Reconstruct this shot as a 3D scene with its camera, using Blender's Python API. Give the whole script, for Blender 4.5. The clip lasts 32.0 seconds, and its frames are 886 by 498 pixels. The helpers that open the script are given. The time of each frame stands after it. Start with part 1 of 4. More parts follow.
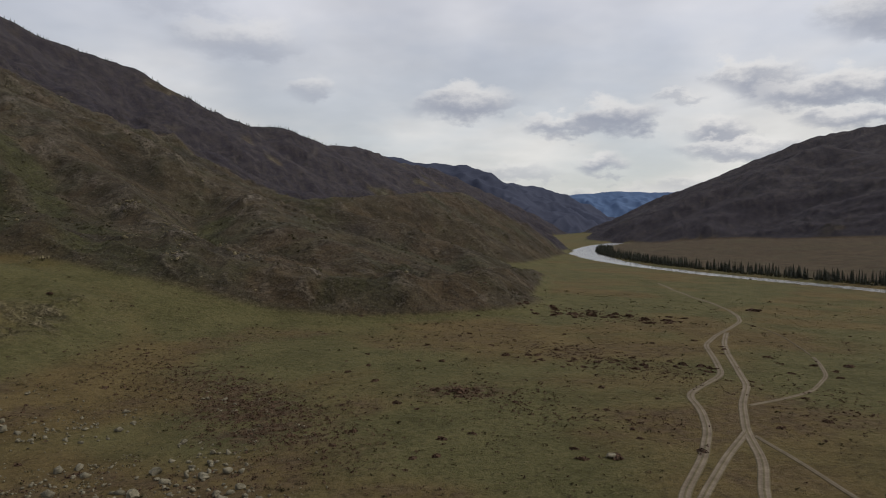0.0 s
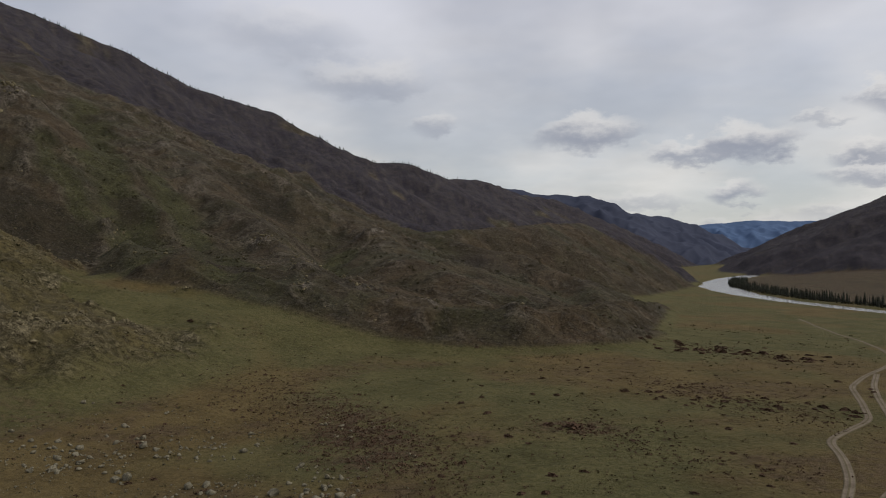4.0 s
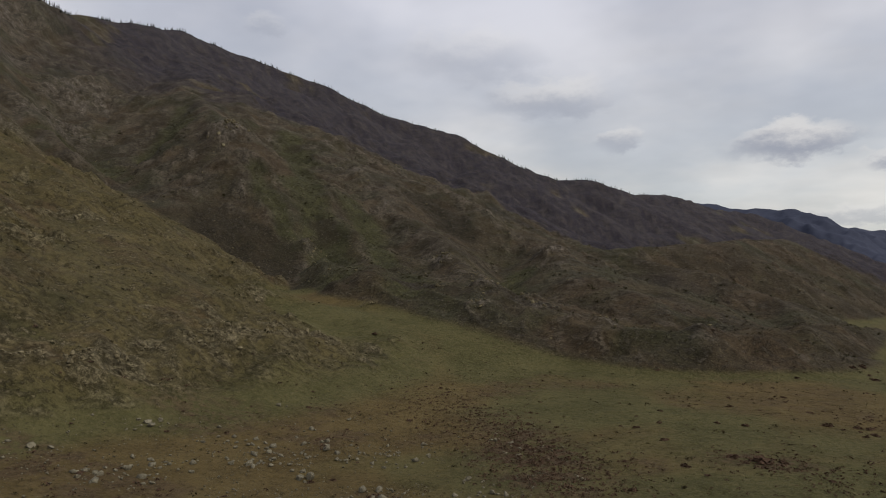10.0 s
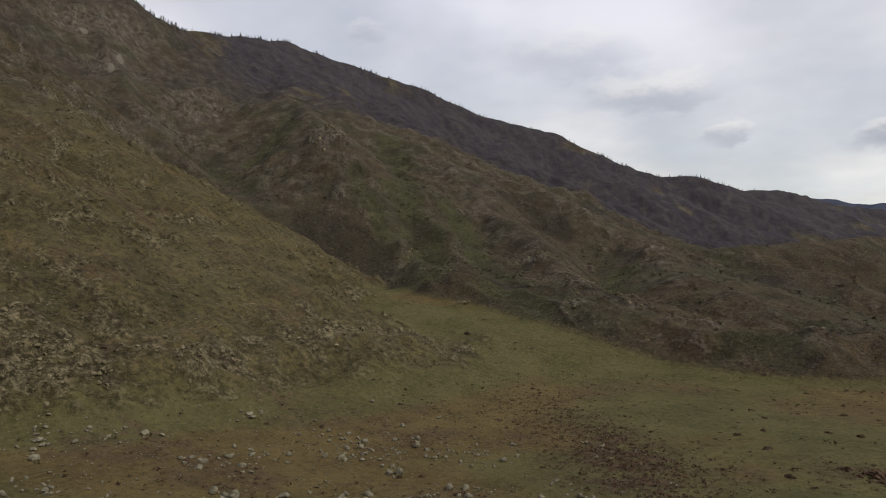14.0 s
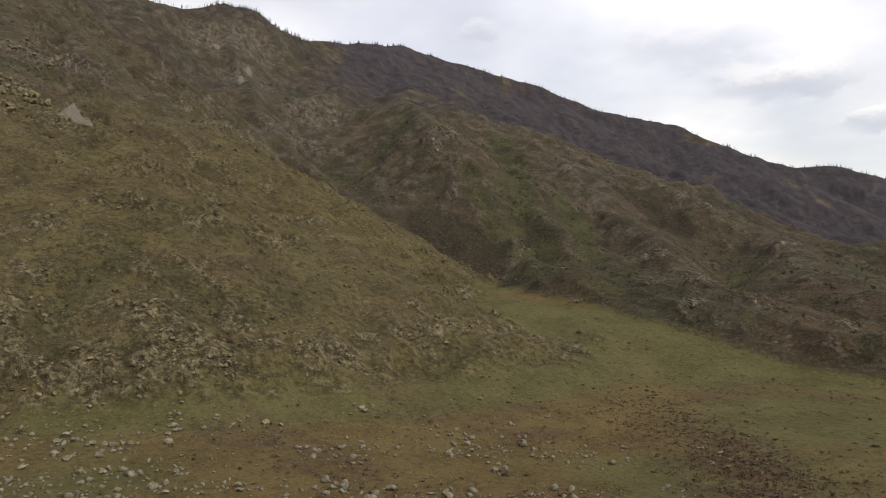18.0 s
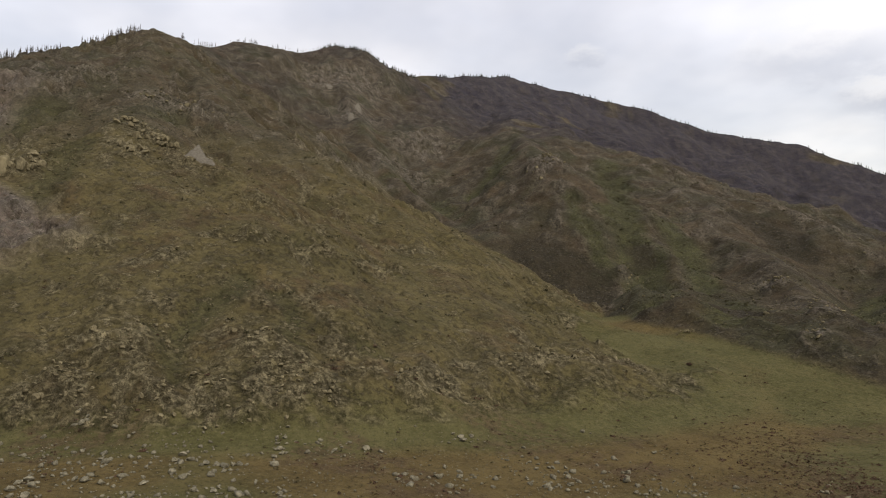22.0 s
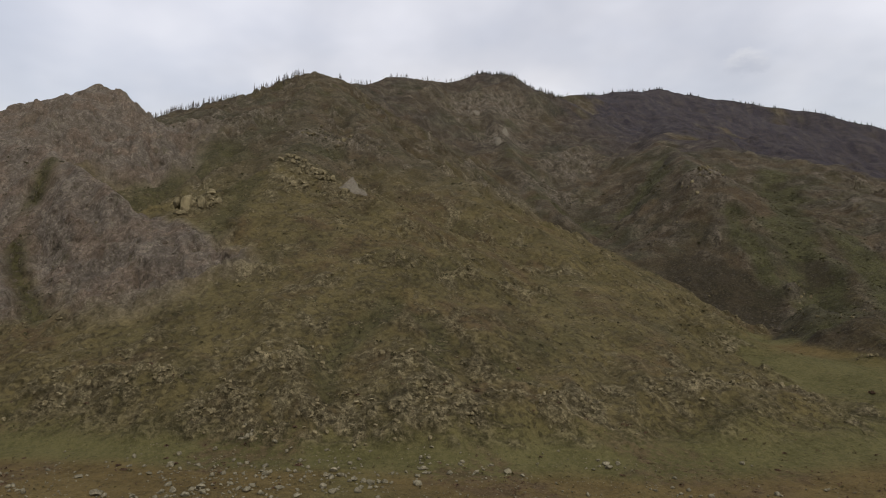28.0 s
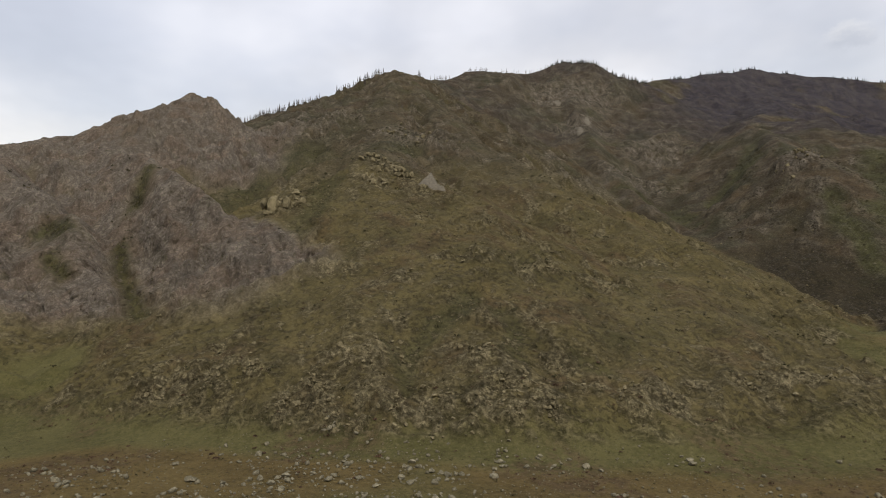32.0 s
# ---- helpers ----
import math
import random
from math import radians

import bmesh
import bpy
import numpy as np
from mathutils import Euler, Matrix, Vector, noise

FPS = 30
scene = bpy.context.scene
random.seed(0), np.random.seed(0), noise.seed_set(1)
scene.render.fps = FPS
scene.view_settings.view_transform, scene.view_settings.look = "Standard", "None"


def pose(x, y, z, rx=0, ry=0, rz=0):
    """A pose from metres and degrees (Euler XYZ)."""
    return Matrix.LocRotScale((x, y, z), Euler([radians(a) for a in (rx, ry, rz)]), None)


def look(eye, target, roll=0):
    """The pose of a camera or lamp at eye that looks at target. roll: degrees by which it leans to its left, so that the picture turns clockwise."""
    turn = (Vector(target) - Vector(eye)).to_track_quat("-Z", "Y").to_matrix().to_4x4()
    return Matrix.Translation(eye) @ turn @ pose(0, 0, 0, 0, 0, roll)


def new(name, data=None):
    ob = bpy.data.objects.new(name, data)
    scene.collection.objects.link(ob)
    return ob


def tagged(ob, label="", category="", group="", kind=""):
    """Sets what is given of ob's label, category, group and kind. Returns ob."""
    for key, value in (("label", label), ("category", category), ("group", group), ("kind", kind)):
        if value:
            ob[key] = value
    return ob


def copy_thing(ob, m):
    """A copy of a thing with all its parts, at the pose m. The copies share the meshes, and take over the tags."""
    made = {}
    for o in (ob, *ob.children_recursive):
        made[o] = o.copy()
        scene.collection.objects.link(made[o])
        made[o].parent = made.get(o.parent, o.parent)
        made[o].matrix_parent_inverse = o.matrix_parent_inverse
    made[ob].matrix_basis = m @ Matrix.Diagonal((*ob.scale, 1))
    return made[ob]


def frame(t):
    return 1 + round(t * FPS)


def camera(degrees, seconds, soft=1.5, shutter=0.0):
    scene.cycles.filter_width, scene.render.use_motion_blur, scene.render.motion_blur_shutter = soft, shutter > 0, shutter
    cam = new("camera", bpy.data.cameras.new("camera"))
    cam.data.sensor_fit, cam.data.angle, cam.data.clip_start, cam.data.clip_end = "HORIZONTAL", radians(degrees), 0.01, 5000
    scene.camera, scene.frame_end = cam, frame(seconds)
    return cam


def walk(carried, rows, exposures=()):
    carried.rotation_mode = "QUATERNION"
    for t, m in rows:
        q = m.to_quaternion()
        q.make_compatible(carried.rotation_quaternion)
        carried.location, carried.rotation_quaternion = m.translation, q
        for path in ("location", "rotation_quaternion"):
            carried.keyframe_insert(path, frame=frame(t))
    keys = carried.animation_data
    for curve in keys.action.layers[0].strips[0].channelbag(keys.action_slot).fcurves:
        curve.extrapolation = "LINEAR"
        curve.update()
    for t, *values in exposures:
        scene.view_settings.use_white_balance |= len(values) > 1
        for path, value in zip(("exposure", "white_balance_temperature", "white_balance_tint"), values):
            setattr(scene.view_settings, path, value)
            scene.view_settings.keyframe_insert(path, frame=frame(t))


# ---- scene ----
# ---- the camera and its way: seconds, place, heading to the left of +y, tilt upwards, lean ----
cam = camera(65.83, 32.0, soft=1.0)
PATH = [
    (0.00, 0.00, 0.00, 0.00, -0.01, -1.85, -0.02), (0.50, 0.29, 0.02, -0.04, 1.34, -1.83, -0.03), (1.00, 0.59, 0.04, -0.07, 2.61, -1.75, -0.10),
    (1.50, 0.88, 0.06, -0.11, 3.84, -1.37, -0.16), (2.00, 1.18, 0.10, -0.14, 5.11, -0.70, -0.21), (2.50, 1.47, 0.13, -0.17, 6.49, -0.46, -0.19),
    (3.00, 1.76, 0.18, -0.21, 7.70, -0.42, -0.21), (3.50, 2.05, 0.22, -0.24, 8.89, 0.13, -0.21), (5.50, 3.22, 0.46, -0.36, 14.31, 2.28, -0.09),
    (6.00, 3.51, 0.54, -0.39, 15.91, 2.26, -0.05), (6.50, 3.80, 0.61, -0.42, 17.37, 2.27, -0.01), (7.00, 4.09, 0.70, -0.45, 18.82, 2.30, -0.01),
    (7.50, 4.38, 0.78, -0.47, 20.15, 2.32, 0.02), (8.00, 4.67, 0.88, -0.50, 21.32, 2.34, 0.05), (8.50, 4.96, 0.97, -0.53, 22.27, 2.34, 0.03),
    (9.00, 5.24, 1.08, -0.55, 23.40, 2.35, 0.06), (9.50, 5.53, 1.18, -0.58, 24.39, 2.36, 0.11), (10.00, 5.81, 1.30, -0.60, 25.39, 2.38, 0.14),
    (10.50, 6.10, 1.41, -0.62, 26.34, 2.36, 0.14), (11.00, 6.38, 1.54, -0.64, 27.21, 2.36, 0.17), (11.50, 6.66, 1.66, -0.67, 28.17, 2.37, 0.15),
    (12.00, 6.95, 1.80, -0.69, 29.02, 2.37, 0.14), (12.50, 7.23, 1.93, -0.71, 29.66, 2.38, 0.15), (13.00, 7.50, 2.08, -0.73, 30.94, 2.36, 0.14),
    (13.50, 7.78, 2.22, -0.75, 32.39, 2.34, 0.14), (14.00, 8.06, 2.38, -0.77, 33.57, 2.37, 0.17), (14.50, 8.33, 2.53, -0.78, 34.84, 2.33, 0.12),
    (16.50, 9.42, 3.21, -0.85, 39.49, 2.24, 0.16), (17.00, 9.69, 3.39, -0.86, 40.97, 2.26, 0.13), (17.50, 9.96, 3.57, -0.88, 42.15, 2.24, 0.12),
    (18.00, 10.22, 3.76, -0.89, 43.23, 2.23, 0.08), (18.50, 10.49, 3.96, -0.90, 44.39, 2.20, 0.08), (19.00, 10.75, 4.16, -0.91, 45.54, 2.35, 0.04),
    (19.50, 11.01, 4.36, -0.92, 46.71, 2.87, 0.06), (20.00, 11.27, 4.57, -0.93, 47.99, 3.42, 0.07), (20.50, 11.53, 4.79, -0.94, 49.24, 4.37, 0.07),
    (21.00, 11.78, 5.00, -0.95, 50.26, 4.64, 0.07), (21.50, 12.04, 5.23, -0.96, 51.04, 4.67, 0.12), (22.00, 12.29, 5.45, -0.97, 52.19, 4.64, 0.05),
    (22.50, 12.54, 5.69, -0.98, 53.36, 4.97, 0.08), (23.00, 12.79, 5.92, -0.98, 54.49, 6.79, 0.12), (23.50, 13.03, 6.17, -0.99, 55.54, 7.15, 0.09),
    (24.00, 13.28, 6.41, -0.99, 56.42, 7.11, 0.08), (24.50, 13.52, 6.66, -1.00, 57.28, 7.06, 0.08), (25.00, 13.76, 6.92, -1.00, 58.46, 7.02, 0.08),
    (25.50, 13.99, 7.18, -1.00, 59.71, 6.91, 0.04), (27.50, 14.92, 8.26, -1.01, 63.73, 6.59, -0.08), (28.00, 15.15, 8.55, -1.01, 65.00, 6.53, -0.16),
    (28.50, 15.37, 8.83, -1.01, 66.09, 6.50, -0.19), (29.00, 15.59, 9.13, -1.00, 66.96, 6.48, -0.21), (29.50, 15.81, 9.42, -1.00, 67.73, 6.32, -0.30),
    (30.00, 16.02, 9.72, -1.00, 68.50, 6.25, -0.38), (30.50, 16.24, 10.03, -1.00, 69.40, 6.18, -0.46), (31.00, 16.45, 10.34, -0.99, 70.29, 6.13, -0.53),
    (31.50, 16.65, 10.65, -0.99, 71.17, 6.10, -0.60), (32.00, 16.86, 10.97, -0.98, 72.08, 6.07, -0.64),
]
WAY = []
for t, px, py, pz, yaw, tilt, lean in PATH:
    WAY.append((t, pose(px, py, pz + 40.0, 90 + tilt, 0, yaw) @ pose(0, 0, 0, 0, 0, lean)))
walk(cam, WAY, exposures=[(0, -0.1, 6450, 12), (6, -0.24, 6450, 12), (13, 0.04, 6550, 12), (17, 0.40, 6650, 12), (19, 0.58, 6800, 12), (21, 0.5, 6750, 12), (23, 0.33, 6700, 11), (25, 0.13, 6600, 11), (28, 0.20, 6650, 11), (32, 0.34, 6700, 10)])

# ---- light: a veiled afternoon sky with low cumulus over the valley ----
SUN_AZ, SUN_EL = -85.0, 46.0      # degrees to the left of +y, degrees up
world = bpy.data.worlds.new("sky")
scene.world = world
world.use_nodes = True


class Net:
    """Short hand for a node tree."""

    def __init__(self, tree):
        self.t = tree
        tree.nodes.clear()

    def add(self, kind, ins=None):
        n = self.t.nodes.new(kind)
        for k, v in (ins or {}).items():
            self.put(n.inputs[k], v)
        return n

    def put(self, socket, v):
        if isinstance(v, bpy.types.NodeSocket):
            self.t.links.new(v, socket)
        else:
            socket.default_value = v

    def math(self, op, a, b=0.0, c=0.0, clamp=False):
        n = self.t.nodes.new("ShaderNodeMath")
        n.operation, n.use_clamp = op, clamp
        for s, v in zip(n.inputs, (a, b, c)):
            self.put(s, v)
        return n.outputs[0]

    def mix(self, f, a, b, blend="MIX"):
        n = self.t.nodes.new("ShaderNodeMix")
        n.data_type, n.blend_type = "RGBA", blend
        self.put(n.inputs[0], f)
        self.put(n.inputs[6], a if isinstance(a, bpy.types.NodeSocket) else (*a, 1.0))
        self.put(n.inputs[7], b if isinstance(b, bpy.types.NodeSocket) else (*b, 1.0))
        return n.outputs[2]

    def step(self, v, lo, hi, a=0.0, b=1.0):
        n = self.t.nodes.new("ShaderNodeMapRange")
        n.interpolation_type = "SMOOTHSTEP"
        for k, x in zip(range(5), (v, lo, hi, a, b)):
            self.put(n.inputs[k], x)
        return n.outputs[0]

    def noise(self, vec, scale, detail=4.0, rough=0.55):
        return self.add("ShaderNodeTexNoise", {"Vector": vec, "Scale": scale, "Detail": detail, "Roughness": rough}).outputs[0]

    def blocks(self, vec, scale):
        """Broken blocks: the distance to the nearest joint, and each block's own number."""
        e = self.add("ShaderNodeTexVoronoi", {"Vector": vec, "Scale": scale})
        e.feature = "DISTANCE_TO_EDGE"
        c = self.add("ShaderNodeTexVoronoi", {"Vector": vec, "Scale": scale})
        sep = self.add("ShaderNodeSeparateXYZ", {0: c.outputs["Color"]})
        return e.outputs["Distance"], sep.outputs[0]


def build_sky():
    k = Net(world.node_tree)
    out = k.add("ShaderNodeOutputWorld")
    bg = k.add("ShaderNodeBackground")
    way = k.add("ShaderNodeTexCoord").outputs["Generated"]
    sep = k.add("ShaderNodeSeparateXYZ", {0: way})
    dx, dy, dz = sep.outputs
    air = k.add("ShaderNodeTexSky")
    air.sky_type, air.sun_disc, air.sun_elevation, air.sun_rotation = "NISHITA", False, radians(SUN_EL), radians(-SUN_AZ)
    air.altitude, air.air_density, air.dust_density = 900.0, 1.0, 2.0
    blue = air.outputs[0]
    blue = k.mix(1.0, blue, (0.10, 0.10, 0.10), "MULTIPLY")
    az = k.math("MULTIPLY", k.math("ARCTAN2", k.math("MULTIPLY", dx, -1.0), dy), 57.2958)
    el = k.math("MULTIPLY", k.math("ARCSINE", dz), 57.2958)
    # high veil
    up = k.math("ADD", k.math("MAXIMUM", dz, 0.0), 0.22)
    flat = k.add("ShaderNodeCombineXYZ", {0: k.math("DIVIDE", dx, up), 1: k.math("DIVIDE", dy, up), 2: 0.3}).outputs[0]
    thin = k.noise(flat, 0.9, 5.0, 0.5)
    veil = k.step(thin, 0.36, 0.62, 0.62, 0.97)
    white = k.mix(k.step(el, 2.0, 26.0), (0.76, 0.755, 0.71), (0.68, 0.70, 0.77))
    lift = k.step(k.noise(flat, 1.7, 4.0, 0.55), 0.3, 0.72, 0.90, 1.10)
    lit = k.add("ShaderNodeCombineXYZ", {0: lift, 1: lift, 2: lift}).outputs[0]
    white = k.mix(1.0, white, lit, "MULTIPLY")
    col = k.mix(veil, blue, white)
    # cumulus: heading, height, half width, half thickness, weight
    shape = k.add("ShaderNodeCombineXYZ", {0: k.math("MULTIPLY", az, 0.16), 1: k.math("MULTIPLY", el, 0.30), 2: 2.0}).outputs[0]
    ragged = k.math("SUBTRACT", k.noise(shape, 1.3, 6.0, 0.6), 0.5)
    ragged2 = k.math("SUBTRACT", k.noise(shape, 2.6, 5.0, 0.6), 0.5)
    azr = k.math("ADD", az, k.math("MULTIPLY", ragged, 7.0))
    elr = k.math("ADD", el, k.math("MULTIPLY", ragged2, 3.2))
    for a, e, w, h, f in CLOUDS:
        u = k.math("DIVIDE", k.math("SUBTRACT", azr, a), w)
        v = k.math("DIVIDE", k.math("SUBTRACT", elr, e), h)
        r = k.math("ADD", k.math("MULTIPLY", u, u), k.math("MULTIPLY", v, v))
        body = k.math("MULTIPLY", k.step(r, 1.5, 0.1), f, clamp=True)
        tone = k.mix(k.step(v, -0.5, 0.9), (0.33, 0.36, 0.43), (0.84, 0.83, 0.80))
        col = k.mix(body, col, tone)
    # ground haze below the skyline
    k.put(bg.inputs[0], col)
    bg.inputs[1].default_value = 1.0
    k.t.links.new(bg.outputs[0], out.inputs[0])


CLOUDS = [
    (-1.7, 10.3, 4.6, 1.5, 0.85), (-9.8, 8.2, 3.0, 1.0, 0.75), (-13.8, 8.9, 3.2, 1.5, 0.9), (-12.8, 5.1, 2.3, 1.1, 0.8), (-22.2, 7.5, 2.6, 1.1, 0.8),
    (-23.8, 5.9, 4.6, 1.0, 0.75), (-24.5, 11.3, 3.3, 1.3, 0.85), (-30.2, 10.0, 6.5, 1.3, 0.9), (-33.0, 14.8, 5.0, 2.0, 0.8), (-31.5, 7.8, 3.4, 0.9, 0.8),
    (11.0, 11.2, 1.5, 1.2, 0.5), (16.2, 14.6, 5.2, 1.7, 0.5), (23.0, 18.2, 5.5, 2.2, 0.28), (40.3, 19.8, 2.2, 1.1, 0.25), (-5.5, 4.6, 3.5, 0.8, 0.4),
    (-18.5, 10.2, 1.8, 0.5, 0.4), (-14.0, 2.6, 6.0, 0.8, 0.35), (-21.0, 3.4, 5.0, 0.8, 0.4),
]
build_sky()
sun = new("sun", bpy.data.lights.new("sun", "SUN"))
sun.data.energy, sun.data.angle, sun.data.color = 2.3, radians(5), (1.0, 0.95, 0.86)
_a, _e = radians(SUN_AZ), radians(SUN_EL)
_to = Vector((-math.sin(_a) * math.cos(_e), math.cos(_a) * math.cos(_e), math.sin(_e)))
sun.matrix_world = look(_to * 100, (0, 0, 0))

# ---- the lie of the land ----
# Crest lines of the ridges and spurs: side slope, and points (x, y, height) down each crest.
RIDGES = [
    (0.50, 0.60, [(-983, 257, 426), (-685, 173, 254), (-413, 107, 141), (-308, 91, 67), (-236, 78, 24), (-193, 70, 7)]),
    (0.95, 0.52, [(-983, 257, 426), (-848, 261, 347), (-578, 247, 203), (-470, 245, 152), (-390, 246, 118), (-336, 248, 94),
                  (-298, 257, 75), (-249, 274, 46), (-195, 272, 26), (-160, 264, 18), (-136, 250, 12), (-122, 240, 4)]),
    (0.70, 0.60, [(-983, 257, 424), (-1046, 200, 405), (-1095, 148, 386), (-1131, 82, 383), (-1133, 15, 340), (-1171, -162, 250)]),
    (0.50, 0.66, [(-983, 257, 410), (-1184, 359, 486), (-1296, 497, 560), (-1338, 655, 597), (-1336, 747, 627), (-1300, 790, 603), (-1365, 912, 598),
                  (-1410, 1108, 650), (-1523, 1439, 750), (-1477, 1626, 733), (-1312, 1824, 668), (-1141, 1937, 576), (-914, 2033, 505)]),
    (0.50, 0.55, [(-914, 2033, 505), (-863, 2044, 472), (-780, 2065, 410), (-707, 2083, 372), (-603, 2095, 348), (-490, 2125, 343), (-410, 2315, 318),
                  (-335, 2579, 342), (-230, 2692, 300), (-54, 2600, 178), (218, 2391, 64), (300, 2175, 0)]),
    (0.45, 0.52, [(-1523, 1439, 730), (-1150, 1100, 500), (-819, 804, 350), (-606, 729, 250), (-413, 683, 167), (-335, 681, 138), (-230, 682, 87), (-151, 683, 68),
                  (-61, 637, 47), (12, 570, 23), (48, 499, 2)]),
    (0.60, 0.60, [(-413, 683, 167), (-295, 567, 96), (-189, 440, 46), (-135, 375, 28), (-108, 350, 4)]),
    (0.34, 0.34, [(-230, 682, 87), (-120, 520, 48), (-60, 420, 26), (-30, 345, 2)]),
    (0.20, 0.80, [(-250, 372, 54), (-195, 322, 44), (-150, 318, 33), (-98, 310, 24), (-44, 302, 18), (-5, 306, 17), (20, 352, 16), (42, 428, 12), (72, 540, 6)]),
    (0.20, 0.60, [(-151, 683, 66), (-40, 800, 78), (20, 1000, 88), (60, 1300, 98), (100, 1700, 96), (200, 2150, 50)]),
    (0.85, 0.85, [(-1336, 747, 620), (-893, 535, 320), (-703, 464, 215), (-579, 433, 152), (-499, 415, 112), (-430, 390, 70)]),
    (0.62, 0.62, [(-836, 783, 350), (-478, 537, 187), (-384, 508, 124), (-269, 443, 66), (-193, 382, 26)]),
    (0.75, 0.75, [(-715, -193, 208), (-728, -138, 225), (-734, -109, 238), (-738, -79, 255), (-741, -52, 267), (-736, -21, 278),
                  (-783, 14, 260), (-1131, 82, 380)]),
    (1.25, 1.25, [(-692, -116, 207), (-539, -54, 167), (-432, -15, 131), (-388, 12, 104), (-361, 30, 82), (-350, 36, 66)]),
    (1.20, 1.20, [(-600, -160, 177), (-489, -109, 131), (-396, -67, 87), (-340, -40, 54)]),
    (0.50, 0.50, [(-600, -400, 240), (-420, -180, 110), (-330, -95, 46), (-270, -70, 20), (-235, -55, 4)]),
    (0.50, 0.50, [(-335, 2579, 342), (-353, 2979, 380), (-214, 3093, 334), (-37, 3200, 312), (92, 3099, 220), (267, 2787, 75), (383, 2369, -6)]),
    (0.45, 0.45, [(800, 3240, 0), (870, 3210, 40), (1070, 3122, 185), (1153, 3038, 244), (1311, 2919, 308), (1401, 2766, 361), (1473, 2613, 397), (1570, 2438, 403),
                  (1677, 2116, 424), (1900, 1500, 450), (2000, 600, 430), (2000, -800, 400)]),
    (0.42, 0.42, [(690, 2602, 0), (760, 2540, 40), (844, 2459, 105), (962, 2308, 195), (1042, 2162, 238), (1117, 2010, 280), (1138, 1765, 223), (1243, 1566, 248), (1500, 1100, 260)]),
    (0.50, 0.50, [(-1171, -162, 250), (-1200, -900, 300), (-900, -1700, 330), (-200, -2300, 300), (900, -2300, 320), (2000, -800, 400)]),
    (0.50, 0.42, [(-283, 218, 66), (-235, 208, 48), (-205, 206, 35), (-172, 204, 22), (-152, 210, 15), (-136, 224, 8), (-128, 236, 3)]),
    (0.04, 0.60, [(-174, 92, 16), (-168, 128, 16), (-163, 160, 15), (-158, 184, 15), (-151, 210, 14), (-143, 232, 12), (-138, 248, 12)]),
]
RIVER = [(420, -700), (380, -100), (330, 330), (302, 465), (290, 500), (272, 555), (248, 630), (225, 740), (219, 800), (216, 880), (221, 985), (232, 1130), (260, 1270),
         (300, 1400), (350, 1560), (430, 1750), (560, 2100), (620, 2350), (650, 2640)]


def segs(line):
    return [(np.array(a, float), np.array(b, float)) for a, b in zip(line[:-1], line[1:])]


def near(x, y, line):
    """The distance to a line on the plan."""
    best = np.full(x.shape, 1e9, np.float32)
    for a, b in segs(line):
        d = b[:2] - a[:2]
        u = np.clip(((x - a[0]) * d[0] + (y - a[1]) * d[1]) / (d @ d), 0, 1)
        best = np.minimum(best, np.hypot(x - a[0] - u * d[0], y - a[1] - u * d[1]))
    return best


_rng = np.random.RandomState(7)
_perm = _rng.permutation(1024).astype(np.int32)
_grad = np.stack([np.cos(np.linspace(0, 2 * np.pi, 1024)), np.sin(np.linspace(0, 2 * np.pi, 1024))], 1)[_rng.permutation(1024)].astype(np.float32)


def perlin(x, y, s, seed=0):
    """Gradient noise of wave length s, about -1 to 1."""
    x, y = x / s + seed * 17.31, y / s - seed * 9.77
    i, j = np.floor(x).astype(np.int32), np.floor(y).astype(np.int32)
    fx, fy = x - i, y - j
    ux, uy = fx * fx * fx * (fx * (fx * 6 - 15) + 10), fy * fy * fy * (fy * (fy * 6 - 15) + 10)

    def g(a, b):
        h = _perm[(_perm[(i + a) & 1023] + j + b) & 1023]
        return _grad[h, 0] * (fx - a) + _grad[h, 1] * (fy - b)
    top = g(0, 0) * (1 - ux) + g(1, 0) * ux
    low = g(0, 1) * (1 - ux) + g(1, 1) * ux
    return (top * (1 - uy) + low * uy) * 1.5


def fbm(x, y, s, n, seed=0, gain=0.5):
    out, a = 0.0, 1.0
    for k in range(n):
        out = out + a * perlin(x, y, s / 2 ** k, seed + k)
        a *= gain
    return out


def ridged(x, y, s, n, seed=0):
    out, a = 0.0, 1.0
    for k in range(n):
        out = out + a * (1 - 2 * np.abs(perlin(x, y, s / 2 ** k, seed + k)))
        a *= 0.5
    return out - 0.42 * (2 - 2 * a)


def cells(x, y, s, seed=0):
    """Blocks of size s: the distance from the block's middle, and its own random number."""
    x, y = x / s + seed * 3.7, y / s + seed * 5.1
    i, j = np.floor(x).astype(np.int32), np.floor(y).astype(np.int32)
    best, own = np.full(x.shape, 9.0, np.float32), np.zeros(x.shape, np.float32)
    for a in (-1, 0, 1):
        for b in (-1, 0, 1):
            h = _perm[(_perm[(i + a) & 1023] + j + b + seed) & 1023]
            g = _perm[(h + 331) & 1023]
            d = np.hypot(x - i - a - h * np.float32(1 / 1024), y - j - b - g * np.float32(1 / 1024)).astype(np.float32)
            m = d < best
            best, own = np.where(m, d, best), np.where(m, (h * 7 % 1024) * np.float32(1 / 1024), own)
    return best, own


def smooth(a, b, v):
    u = np.clip((v - a) / (b - a), 0, 1)
    return u * u * (3 - 2 * u)


